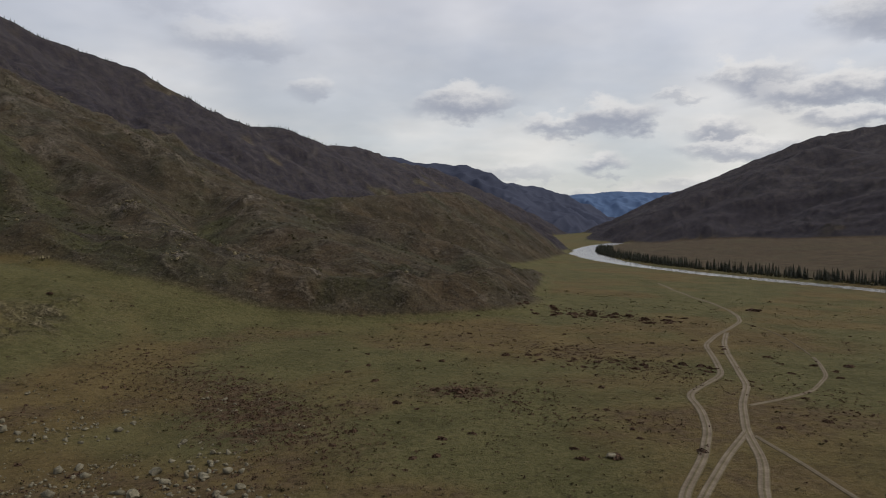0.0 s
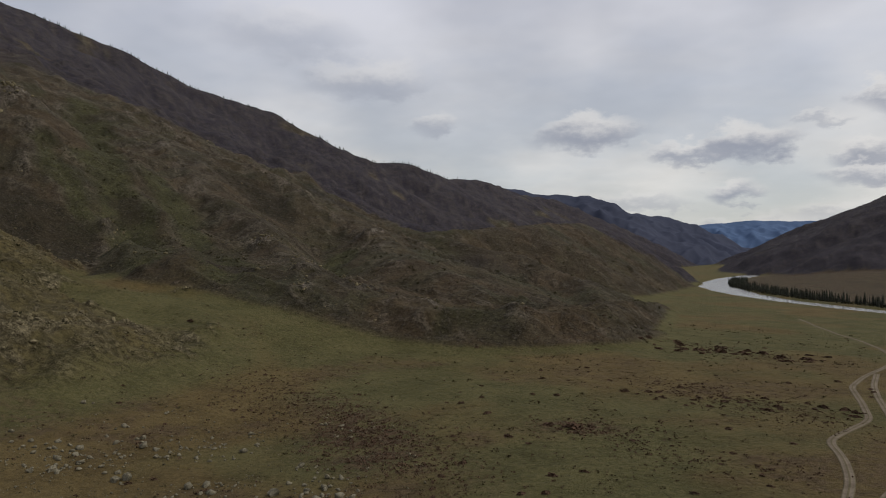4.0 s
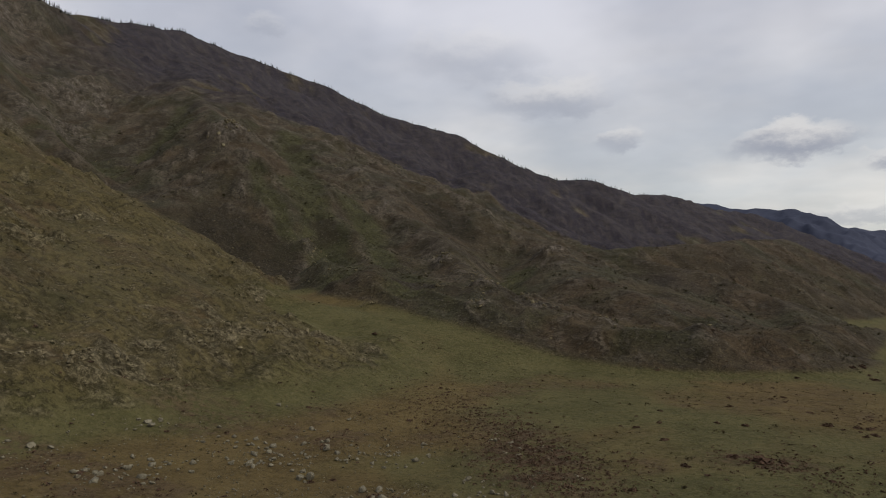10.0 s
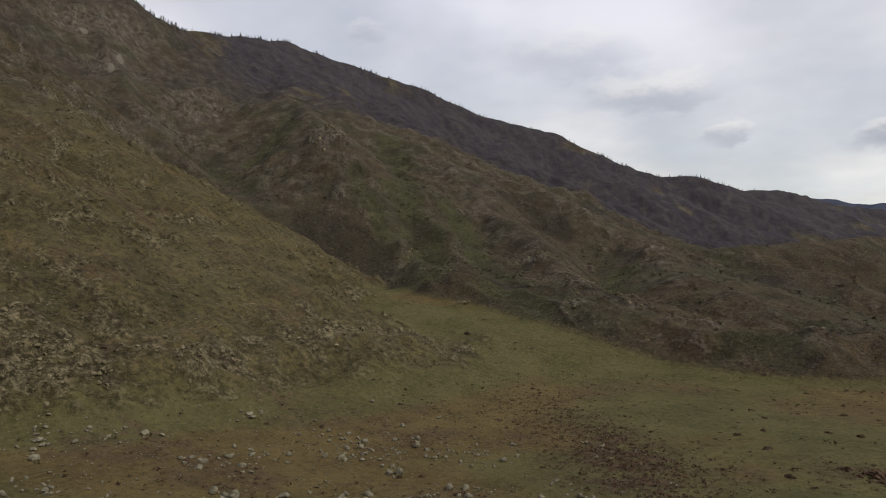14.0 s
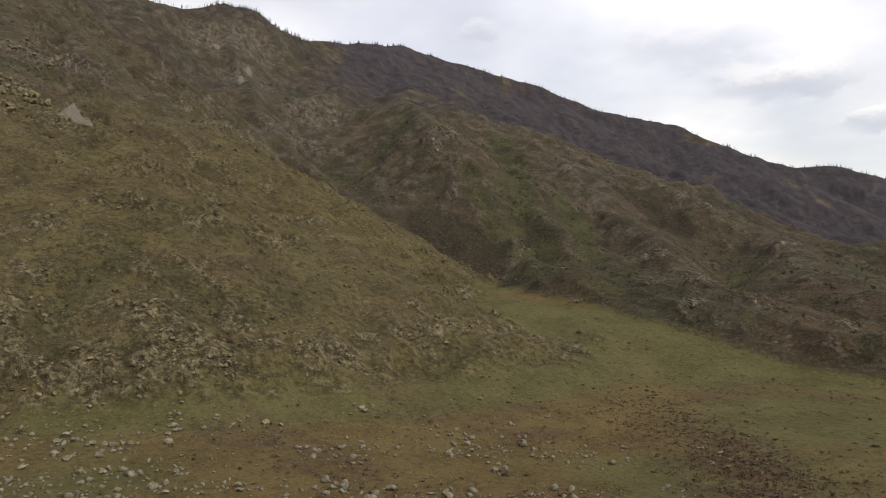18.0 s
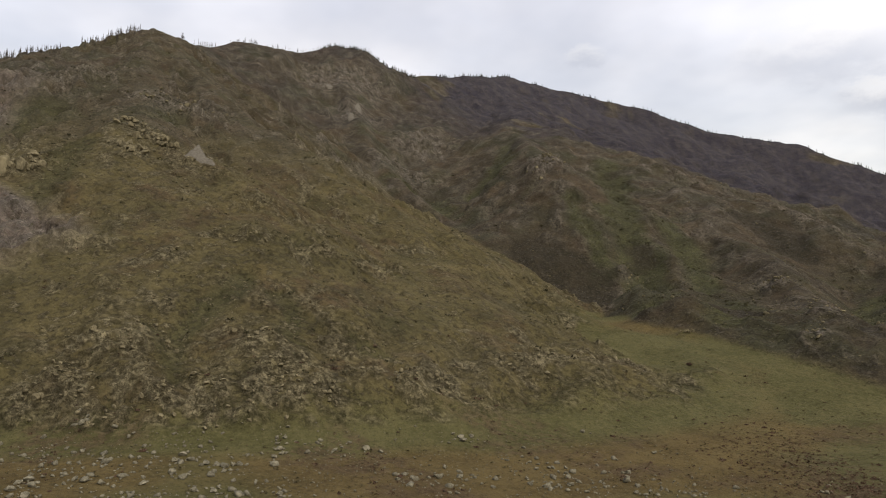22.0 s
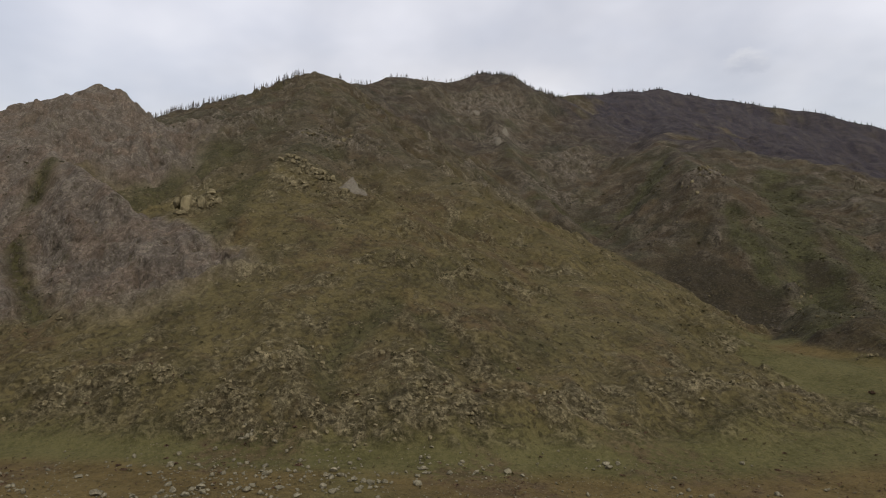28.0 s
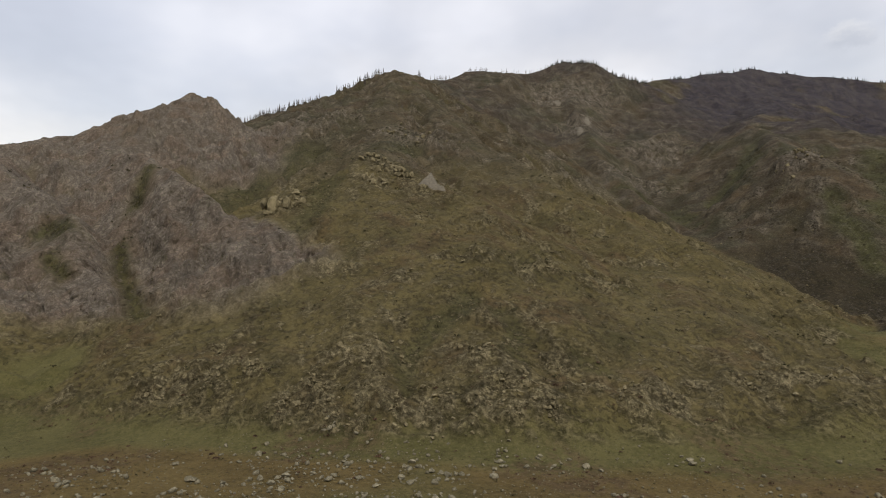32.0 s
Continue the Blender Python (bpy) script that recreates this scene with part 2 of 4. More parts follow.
def relief(x, y):
    """The height of the ridges over the plain, and how near a crest is."""
    wx = x + 14 * perlin(x, y, 130, 3) + 5 * perlin(x, y, 45, 4)
    wy = y + 14 * perlin(x, y, 130, 5) + 5 * perlin(x, y, 45, 6)
    top = np.full(x.shape, -30.0, np.float32)
    fore, mid = top.copy(), top.copy()
    crest = np.full(x.shape, 1e4, np.float32)
    far = np.hypot(x, y)
    w = smooth(150, 500, far)
    ax, ay = x + (wx - x) * w, y + (wy - y) * w
    for n, (left, right, line) in enumerate(RIDGES):
        best = np.full(x.shape, -1e4, np.float32)
        for a, b in segs(line):
            d = b[:2] - a[:2]
            u = np.clip(((ax - a[0]) * d[0] + (ay - a[1]) * d[1]) / (d @ d), 0, 1)
            r = np.hypot(ax - a[0] - u * d[0], ay - a[1] - u * d[1])
            crest = np.minimum(crest, r)
            z = a[2] + (b[2] - a[2]) * u
            turn = ((ay - a[1]) * d[0] - (ax - a[0]) * d[1]) / (np.hypot(*d) * np.maximum(r, 0.5))
            side = right + (left - right) * smooth(-0.8, 0.8, turn)
            best = np.maximum(best, z - side * (np.sqrt(r * r + 36) - 6))
        if n in (0, 1, 2, 12, 13, 14, 15, 19, 20, 21):
            fore = np.maximum(fore, best)
        else:
            mid = np.maximum(mid, best)
        k = 7.0
        m = np.maximum(top, best)
        top = m + k * np.exp(-np.abs(top - best) / k) * 0.3
    return top, crest, smooth(-4, 4, mid - fore)


TRACKS = [
    [(30, 80), (35, 99), (45, 117), (52, 133), (56, 147), (58, 161), (66, 172), (76, 185), (82, 205), (89, 231), (99, 248), (112, 266), (126, 289), (135, 312), (141, 336), (145, 365), (146, 401), (152, 450), (163, 517)],
    [(42, 80), (47, 99), (54, 114), (59, 132), (67, 152), (77, 172), (83, 192), (90, 215), (97, 235), (107, 257)],
    [(28, 80), (38, 99), (49, 117), (60, 133)],
    [(62, 70), (60, 99), (60, 114), (59, 130)],
    [(67, 150), (78, 157), (91, 167), (104, 184), (112, 203), (115, 212)],
    [(115, 212), (119, 226), (123, 245), (126, 267), (126, 287)],
]


# Gullies grown with grass, hollows of dark scrub, and ribs of rock: half width, and points down each line.
GULLIES_MIDDLE = [
    (17, [(-547, 706), (-442, 593), (-342, 479), (-304, 442), (-209, 325)]), (14, [(-347, 538), (-305, 501), (-236, 427), (-159, 319)]),
    (11, [(-407, 483), (-368, 452), (-327, 425)]), (18, [(-664, 648), (-609, 567), (-597, 521)]), (9, [(-176, 522), (-124, 362), (-106, 325)]),
    (14, [(-672, 463), (-656, 504), (-544, 448)]),
]
GULLIES_NEAR = [
    (6, [(-230, 108), (-216, 91), (-204, 77), (-185, 67)]), (10, [(-395, 70), (-350, 52), (-317, 40), (-306, 32)]), (4, [(-216, 108), (-190, 102)]),
    (5, [(-186, 124), (-173, 126)]), (4, [(-213, 70), (-197, 69)]), (22, [(-595, 79), (-544, 29), (-516, 16)]), (11, [(-493, 123), (-561, 175)]),
]
HOLLOWS = [
    (24, [(-382, 399), (-341, 394), (-312, 386)]), (16, [(-330, 634), (-300, 630), (-253, 588)]), (60, [(-401, 1232), (-489, 1500)]),
    (13, [(-194, 358), (-162, 337)]), (9, [(-124, 362), (-106, 325)]),
]
RIBS = [
    (13, [(-448, 677), (-341, 583), (-277, 521), (-197, 446), (-147, 382), (-109, 318)]), (10, [(-381, 469), (-336, 437), (-305, 421), (-206, 308)]),
    (16, [(-497, 730), (-432, 759), (-315, 685), (-245, 643), (-172, 584), (-110, 459)]),
    (9, [(-230, 94), (-203, 99), (-178, 96)]), (10, [(-245, 58), (-212, 59), (-187, 59)]), (9, [(-214, 128), (-185, 121)]),
]
CLEFTS = [
    (5, [(-399, -44), (-351, -33), (-297, -22)]), (7, [(-475, -38), (-449, -42)]), (9, [(-436, -88), (-403, -73)]), (5, [(-382, -75), (-356, -62)]),
]

# Where rock breaks through: x, y, radius.
CRAGS_HIGH = [(-419, 109, 20), (-394, 112, 14), (-374, 94, 9), (-378, 46, 12), (-600, 190, 40), (-480, 530, 22), (-638, 384, 34), (-718, 502, 40), (-825, 615, 50),
              (-540, 270, 26), (-1123, 640, 90), (-950, 560, 50), (-740, 100, 60), (-156, 559, 14), (-502, 537, 18)]
CRAGS_FOOT = [(-163, 120, 6), (-157, 127, 7), (-160, 139, 7), (-165, 153, 6), (-161, 167, 8), (-159, 180, 7), (-163, 194, 7), (-157, 204, 8), (-150, 220, 6),
              (-192, 35, 10), (-184, 46, 11), (-176, 55, 10), (-171, 66, 11), (-168, 77, 10), (-165, 88, 9), (-162, 97, 8)]
CRAGS_SLOPE = [(-262, 118, 8), (-266, 101, 6), (-276, 63, 7), (-257, 83, 7), (-283, 218, 6), (-255, 147, 6), (-207, 47, 9), (-205, 59, 8), (-190, 91, 9), (-176, 94, 8),
               (-308, 140, 8), (-320, 110, 6), (-229, -10, 10), (-223, 2, 10), (-215, 14, 10)]
CRAGS_MIDDLE = [(-135, 351, 9), (-97, 330, 9), (-119, 303, 6), (-172, 290, 5), (-308, 429, 8), (-126, 405, 8), (-60, 312, 6), (-20, 306, 6), (-206, 450, 8)]
CRAGS = CRAGS_HIGH + CRAGS_FOOT + CRAGS_SLOPE + CRAGS_MIDDLE


def stroke(x, y, lines):
    """How far a point lies within a set of broad lines, 0 to 1, and the same times the half width."""
    out, deep = np.zeros(x.shape, np.float32), np.zeros(x.shape, np.float32)
    for w, line in lines:
        xs, ys = [p[0] for p in line], [p[1] for p in line]
        m = (x > min(xs) - 2.6 * w) & (x < max(xs) + 2.6 * w) & (y > min(ys) - 2.6 * w) & (y < max(ys) + 2.6 * w)
        if m.any():
            v = np.exp(-(near(x[m], y[m], line) / w) ** 2)
            out[m] = np.maximum(out[m], v)
            deep[m] = np.maximum(deep[m], v * w)
    return out, deep


def glade(x, y):
    """A small hollow of smooth grass below the cliff."""
    return smooth(1.3, 0.7, np.hypot((x + 276) / 24, (y + 53) / 15) + 0.2 * perlin(x, y, 18, 63))


def land(x, y):
    """Heights, and the shares of rock, rise and so on, for points on the plan."""
    x, y = np.asarray(x, np.float32), np.asarray(y, np.float32)
    top, crest, mid = relief(x, y)
    far = np.hypot(x, y)
    rd = near(x, y, RIVER)
    plain = 1.6 * perlin(x, y, 160, 11) + 0.5 * perlin(x, y, 42, 12)
    # the fan rises gently to the hills in the west, and the far bank to the east
    plain = plain + 0.03 * np.clip(-x - 60, 0, 200) + 0.01 * np.clip(y - 150, 0, 200) * smooth(60, -120, x)
    plain = plain + 0.05 * np.clip(x - 420, 0, 900)
    # the meadow climbs into the draw between the near spur and the middle mountain
    climb = -0.9 * x + 0.35 * y - 152
    plain = plain + 28 * np.tanh(0.21 / 28 * 0.5 * (climb + np.sqrt(climb * climb + 200))) * smooth(90, -40, x) * smooth(372, 322, y) * smooth(212, 278, y)
    width = 8 + 10 * smooth(750, 1050, y) + 3 * perlin(x, y, 120, 14)
    plain = plain * smooth(30, 200, rd) - 3.0 * smooth(260, 60, rd) - 6.0 * smooth(width + 12, width - 6, rd)
    k = 4.0
    plain = plain - 3.2 * np.exp(-((x + 85) ** 2 + (y - 130) ** 2) / 48 ** 2)
    rise = np.clip(top - plain, -60, None)
    z = np.maximum(plain, top) + k * 0.5 * np.exp(-np.abs(top - plain) / k)
    up = smooth(1, 16, rise)
    # gullies and swells on the slopes, weaker at the crests; they run down the fall of each hill
    keep = 0.30 + 0.70 * smooth(8, 60, crest)
    ang = np.arctan2(y - 230, x + 900)
    reach = np.hypot(y - 230, x + 900)
    bend = 30 * perlin(x, y, 110, 17)
    hill = ridged(ang * 520 + bend, reach * 0.25 + bend, 62, 3, 21)
    slant = ridged((x + y) * 0.7 + bend, (x - y) * 0.7 * 0.24 + bend, 95, 3, 24)
    z = z + up * keep * np.clip(rise, 0, 110) * np.where(mid > 0.5, 0.055 * slant, 0.075 * hill)
    dip = smooth(0.1, -0.9, np.where(mid > 0.5, slant, hill)) * up
    z = z + up * smooth(500, 1300, far) * keep * 13 * ridged(x, y, 240, 4, 25)
    z = z + up * 1.5 * fbm(x, y, 34, 4, 31, 0.55)
    sx, sy = x + 9 * perlin(x, y, 40, 27) + 3 * perlin(x, y, 14, 28), y + 9 * perlin(x, y, 40, 29) + 3 * perlin(x, y, 14, 30)
    grown, cut = stroke(sx, sy, GULLIES_MIDDLE + GULLIES_NEAR)
    scrub, cut2 = stroke(sx, sy, HOLLOWS)
    rib, raised = stroke(sx, sy, RIBS)
    z = z + up * (0.28 * raised - 0.34 * np.maximum(cut, np.minimum(cut2, 16) * 0.6))
    # bare rock, in bands and knobs
    cliff = smooth(75, 35, near(x, y, [(-692, -116), (-539, -54), (-432, -15), (-335, 26)]) + 12 * perlin(x, y, 40, 45)) * smooth(24, 40, top) * smooth(25, 13, -0.374 * (x + 330) + 0.927 * (y - 30) + 6 * perlin(x, y, 30, 48))
    cliff = np.maximum(cliff, smooth(65, 30, near(x, y, [(-600, -160), (-489, -109), (-396, -67), (-350, -45)]) + 12 * perlin(x, y, 40, 46)) * smooth(30, 45, top))
    cliff = np.maximum(cliff, smooth(100, 60, near(x, y, [(-730, -230), (-728, -138), (-738, -79), (-741, -40), (-725, -5), (-640, -10)]) + 20 * perlin(x, y, 50, 47)) * smooth(120, 150, top))
    foot = smooth(0.5, 4, rise) * smooth(34, 14, rise) * smooth(600, 350, far)
    z = z + foot * 2.6 * ridged(x + y * 0.3, y - x * 0.3, 26, 2, 49) * smooth(2, 8, rise)
    site = np.zeros_like(x)
    for cx, cy, cr in CRAGS:
        m = (np.abs(x - cx) < 1.6 * cr) & (np.abs(y - cy) < 1.6 * cr)
        site[m] = np.maximum(site[m], smooth(1.5, 0.4, np.hypot(x[m] - cx, y[m] - cy) / cr))
    ledge = smooth(0.35, 0.75, fbm(x + 0.5 * z, y, 16, 3, 44, 0.6) + 0.5 * fbm(x, y, 52, 2, 41))
    rock = (0.75 * ledge * (1 - 0.55 * mid) + 0.95 * site * smooth(-0.5, 0.25, fbm(x, y, 6, 2, 43)) + 0.45 * rib * smooth(-0.3, 0.4, fbm(x, y, 12, 2, 42)) + 0.30 * foot * (1 - mid) * smooth(-0.2, 0.5, fbm(x, y, 12, 2, 40))
            + 0.35 * smooth(60, 120, rise) * smooth(-0.2, 0.5, fbm(x, y, 24, 3, 39))) * smooth(2, 6, rise)
    rock = np.clip(np.maximum(rock * (1 - 0.85 * np.maximum(grown, scrub)), cliff), 0, 1) * (1 - glade(x, y))
    # broken blocks: small ones near by, larger ones on the far faces
    jx, jy = x + 1.6 * perlin(x, y, 6, 57), y + 1.6 * perlin(x, y, 6, 58)
    block = np.zeros_like(x)
    for size, tall, lo, hi, n in ((2.6, 2.0, -1, 330, 1), (6.0, 4.6, 230, 760, 2), (15.0, 10.0, 520, 1900, 3)):
        m = (far > lo) & (far < hi) & (rock > 0.02)
        if m.any():
            f, own = cells(jx[m] * (1 if n < 3 else 0.9), jy[m], size, n)
            fade = smooth(lo, lo + 80, far[m]) * smooth(hi, hi - 100, far[m])
            block[m] += fade * tall * (0.3 + 0.7 * smooth(6, 30, crest[m])) * ((own - 0.4) * 1.1 + (0.45 - f) * 0.7)
    z = z + np.sqrt(np.clip(rock, 0, 1)) * block + 1.2 * site * smooth(420, 250, far) + 4.0 * site * smooth(300, 500, far)
    z = z + cliff * 2.0 * ridged(x, y, 38.0, 3, 56)
    road = np.full(x.shape, 1e9, np.float32)
    for line in TRACKS:
        road = np.minimum(road, near(x, y, line))
    lawn = (1 - up) * smooth(3, 8, road)
    z = z + 0.18 * lawn * fbm(x, y, 7, 3, 61)
    return z, rise, rock, rd, road, cliff, far, mid, dip, grown, scrub


def bands(*parts):
    return np.concatenate([np.linspace(a, b, n, endpoint=False) for a, b, n in parts])


CX, CY = 8.0, 5.0
ANG = np.radians(bands((-38, 109, 900), (109, 322, 60)))
RAD = np.concatenate([bands((0.02, 90, 18), (90, 150, 46), (150, 470, 400)), 470 * np.exp(bands((0, math.log(1700 / 470), 250))), 1700 * np.exp(np.linspace(0, math.log(4950 / 1700), 105))])


def grid_mesh(name, x, y, z, closed=True):
    rows, cols = x.shape
    me = bpy.data.meshes.new(name)
    i, j = np.meshgrid(np.arange(rows - 1), np.arange(cols if closed else cols - 1), indexing="ij")
    j2 = (j + 1) % cols
    quad = np.stack([i * cols + j, (i + 1) * cols + j, (i + 1) * cols + j2, i * cols + j2], -1).reshape(-1, 4)
    me.vertices.add(rows * cols)
    me.vertices.foreach_set("co", np.stack([x, y, z], -1).astype(np.float32).ravel())
    me.loops.add(quad.size)
    me.loops.foreach_set("vertex_index", quad.astype(np.int32).ravel())
    me.polygons.add(len(quad))
    me.polygons.foreach_set("loop_start", np.arange(0, quad.size, 4, dtype=np.int32))
    me.polygons.foreach_set("use_smooth", np.ones(len(quad), bool))
    me.update(calc_edges=True)
    return me


def share(me, name, v):
    a = me.attributes.new(name, "FLOAT", "POINT")
    a.data.foreach_set("value", np.asarray(v, np.float32).ravel())


# ---- materials ----
def material(name, rough=0.9, spec=0.2):
    m = bpy.data.materials.new(name)
    m.use_nodes = True
    k = Net(m.node_tree)
    out = k.add("ShaderNodeOutputMaterial")
    b = k.add("ShaderNodeBsdfPrincipled", {"Roughness": rough, "Specular IOR Level": spec})
    k.t.links.new(b.outputs[0], out.inputs[0])
    return m, k, b


def attr(k, name):
    n = k.add("ShaderNodeAttribute")
    n.attribute_name = name
    return n.outputs["Fac"]


def ground_material():
    m, k, b = material("turf_and_rock", 0.95, 0.1)
    p = k.add("ShaderNodeTexCoord").outputs["Object"]
    big, mid, fine, grit = k.noise(p, 0.012, 5), k.noise(p, 0.06, 6, 0.65), k.noise(p, 0.5, 6, 0.7), k.noise(p, 2.2, 4, 0.7)
    v = k.math("ADD", k.math("MULTIPLY", mid, 0.55), k.math("MULTIPLY", fine, 0.45))
    meadow = k.mix(k.step(v, 0.36, 0.62), (0.055, 0.052, 0.018), (0.093, 0.084, 0.033))
    dry = k.mix(k.step(v, 0.36, 0.64), (0.071, 0.050, 0.019), (0.119, 0.087, 0.034))
    hill = k.mix(k.step(v, 0.34, 0.66), (0.057, 0.047, 0.019), (0.112, 0.089, 0.038))
    rust = k.mix(k.step(v, 0.36, 0.64), (0.046, 0.031, 0.015), (0.094, 0.066, 0.033))
    hill = k.mix(k.math("MULTIPLY", attr(k, "rust"), k.step(k.noise(p, 0.11, 6, 0.65), 0.36, 0.58)), hill, rust)
    brown = k.mix(k.step(v, 0.36, 0.64), (0.024, 0.0188, 0.0115), (0.063, 0.049, 0.029))
    brown = k.mix(k.step(big, 0.48, 0.60, 0.0, 0.8), brown, k.mix(k.step(v, 0.36, 0.64), (0.022, 0.022, 0.0115), (0.046, 0.045, 0.023)))
    # dark bare woods, bluer than their own colour to stand in for haze
    hazed_wood = k.mix(k.step(v, 0.36, 0.64), (0.0165, 0.0145, 0.0205), (0.031, 0.0268, 0.0345))
    col = k.mix(attr(k, "slope_turf"), meadow, hill)
    col = k.mix(attr(k, "dry"), col, dry)
    col = k.mix(attr(k, "middle"), col, k.mix(k.math("MULTIPLY", attr(k, "rust"), 0.35), brown, k.mix(k.step(v, 0.36, 0.64), (0.050, 0.032, 0.018), (0.098, 0.064, 0.036))))
    lush = k.mix(k.step(k.math("ADD", k.math("MULTIPLY", mid, 0.5), k.math("MULTIPLY", fine, 0.5)), 0.38, 0.62), (0.024, 0.025, 0.010), (0.060, 0.058, 0.025))
    col = k.mix(attr(k, "lush"), col, lush)
    scrub = k.mix(k.step(fine, 0.35, 0.65), (0.013, 0.011, 0.007), (0.030, 0.024, 0.014))
    col = k.mix(k.math("MULTIPLY", attr(k, "dark"), k.step(mid, 0.34, 0.56)), col, scrub)
    heath = k.mix(k.step(fine, 0.4, 0.6), (0.044, 0.029, 0.017), (0.085, 0.057, 0.032))
    col = k.mix(k.math("MULTIPLY", attr(k, "heath"), k.step(k.noise(p, 0.25, 5, 0.7), 0.40, 0.58)), col, heath)
    col = k.mix(attr(k, "forest"), col, hazed_wood)
    # tufts
    speck = k.noise(p, 0.9, 8, 0.8)
    tuft = k.math("MAXIMUM", k.step(grit, 0.55, 0.70, 0.0, 0.6), k.step(speck, 0.53, 0.64, 0.0, 0.75))
    col = k.mix(tuft, col, (0.032, 0.026, 0.013))
    col = k.mix(k.step(speck, 0.47, 0.36, 0.0, 0.42), col, (0.160, 0.134, 0.072))
    crack = k.step(k.noise(p, 0.8, 8, 0.8), 0.38, 0.52)
    stone = k.mix(k.step(v, 0.36, 0.62), (0.104, 0.086, 0.048), (0.232, 0.194, 0.112))
    face = k.mix(k.step(v, 0.36, 0.62), (0.098, 0.082, 0.066), (0.188, 0.159, 0.130))
    # joints that fall steeply across the cliff, and broad bands of tone
    lie = k.add("ShaderNodeMapping", {"Vector": p, "Rotation": (radians(22), radians(-12), 0.0), "Scale": (0.35, 0.35, 0.12)}).outputs[0]
    strata = k.noise(lie, 1.0, 7, 0.66)
    face = k.mix(k.step(strata, 0.40, 0.50, 0.55, 0.0), face, (0.085, 0.068, 0.056))
    face = k.mix(k.step(k.noise(p, 0.035, 4, 0.6), 0.44, 0.60, 0.0, 0.5), face, (0.150, 0.106, 0.076))
    face = k.mix(k.step(mid, 0.58, 0.68, 0.0, 0.5), face, (0.052, 0.050, 0.026))
    grey = k.mix(k.step(v, 0.36, 0.62), (0.085, 0.072, 0.056), (0.200, 0.170, 0.134))
    stone = k.mix(attr(k, "middle"), stone, grey)
    stone = k.mix(attr(k, "cliff"), stone, face)
    lichen = k.mix(k.step(k.noise(p, 0.9, 4), 0.56, 0.68, 0.0, 0.55), stone, (0.105, 0.100, 0.050))
    drift = k.add("ShaderNodeTexNoise", {"Vector": p, "Scale": 0.45, "Detail": 4.0, "Roughness": 0.6}).outputs["Color"]
    away = k.add("ShaderNodeVectorMath", {0: drift, 1: (0.5, 0.5, 0.5)})
    away.operation = "SUBTRACT"
    far_off = k.add("ShaderNodeVectorMath", {0: away.outputs[0], 1: (3.4, 3.4, 3.4)})
    far_off.operation = "MULTIPLY"
    bent = k.add("ShaderNodeVectorMath", {0: p, 1: far_off.outputs[0]})
    bent.operation = "ADD"
    tall = k.add("ShaderNodeVectorMath", {0: bent.outputs[0], 1: (1.0, 1.0, 0.6)})
    tall.operation = "MULTIPLY"
    e1, c1 = k.blocks(tall.outputs[0], 0.75)
    e2, c2 = k.blocks(tall.outputs[0], 0.20)
    tone = k.math("ADD", 0.75, k.math("ADD", k.math("MULTIPLY", c1, 0.42), k.math("MULTIPLY", c2, 0.34)))
    tint = k.add("ShaderNodeCombineXYZ", {0: tone, 1: tone, 2: tone}).outputs[0]
    rock = k.mix(1.0, lichen, tint, "MULTIPLY")
    joint = k.math("MAXIMUM", k.step(e1, 0.075, 0.01), k.step(e2, 0.055, 0.01))
    rock = k.mix(k.math("MULTIPLY", joint, 0.45), rock, (0.038, 0.032, 0.020))
    rock = k.mix(k.math("MULTIPLY", k.math("SUBTRACT", 1.0, crack), 0.3), rock, (0.044, 0.037, 0.024))
    show = k.math("MULTIPLY", attr(k, "rock"), k.step(k.math("ADD", k.math("ADD", k.math("MULTIPLY", fine, 0.55), k.math("MULTIPLY", speck, 0.45)), k.math("MULTIPLY", attr(k, "cliff"), 0.22)), 0.38, 0.52))
    bits = k.math("MULTIPLY", k.step(k.noise(p, 0.33, 9, 0.78), 0.53, 0.585, 0.0, 0.85), attr(k, "slope_turf"))
    bits = k.math("MULTIPLY", bits, k.math("SUBTRACT", 1.0, k.math("MAXIMUM", attr(k, "forest"), k.math("MULTIPLY", attr(k, "middle"), 0.62))))
    show = k.math("MAXIMUM", show, bits)
    col = k.mix(show, col, rock)
    k.put(b.inputs["Base Color"], col)
    h = k.math("ADD", k.math("MULTIPLY", fine, 1.2), k.math("MULTIPLY", grit, 0.35))
    h = k.math("ADD", h, k.math("MULTIPLY", k.math("MULTIPLY", k.noise(p, 0.3, 8, 0.72), show), 3.2))
    h = k.math("ADD", h, k.math("MULTIPLY", k.math("MULTIPLY", strata, attr(k, "cliff")), 1.6))
    ledge = k.math("ADD", k.math("MULTIPLY", k.math("MINIMUM", e1, 0.2), 1.4), k.math("ADD", k.math("MULTIPLY", k.math("MINIMUM", e2, 0.2), 3.0), k.math("MULTIPLY", k.math("ADD", c1, k.math("MULTIPLY", c2, 2.0)), 0.22)))
    h = k.math("ADD", h, k.math("MULTIPLY", ledge, show))
    bump = k.add("ShaderNodeBump", {"Strength": 0.9, "Distance": 1.1, "Height": h})
    k.t.links.new(bump.outputs[0], b.inputs["Normal"])
    return m


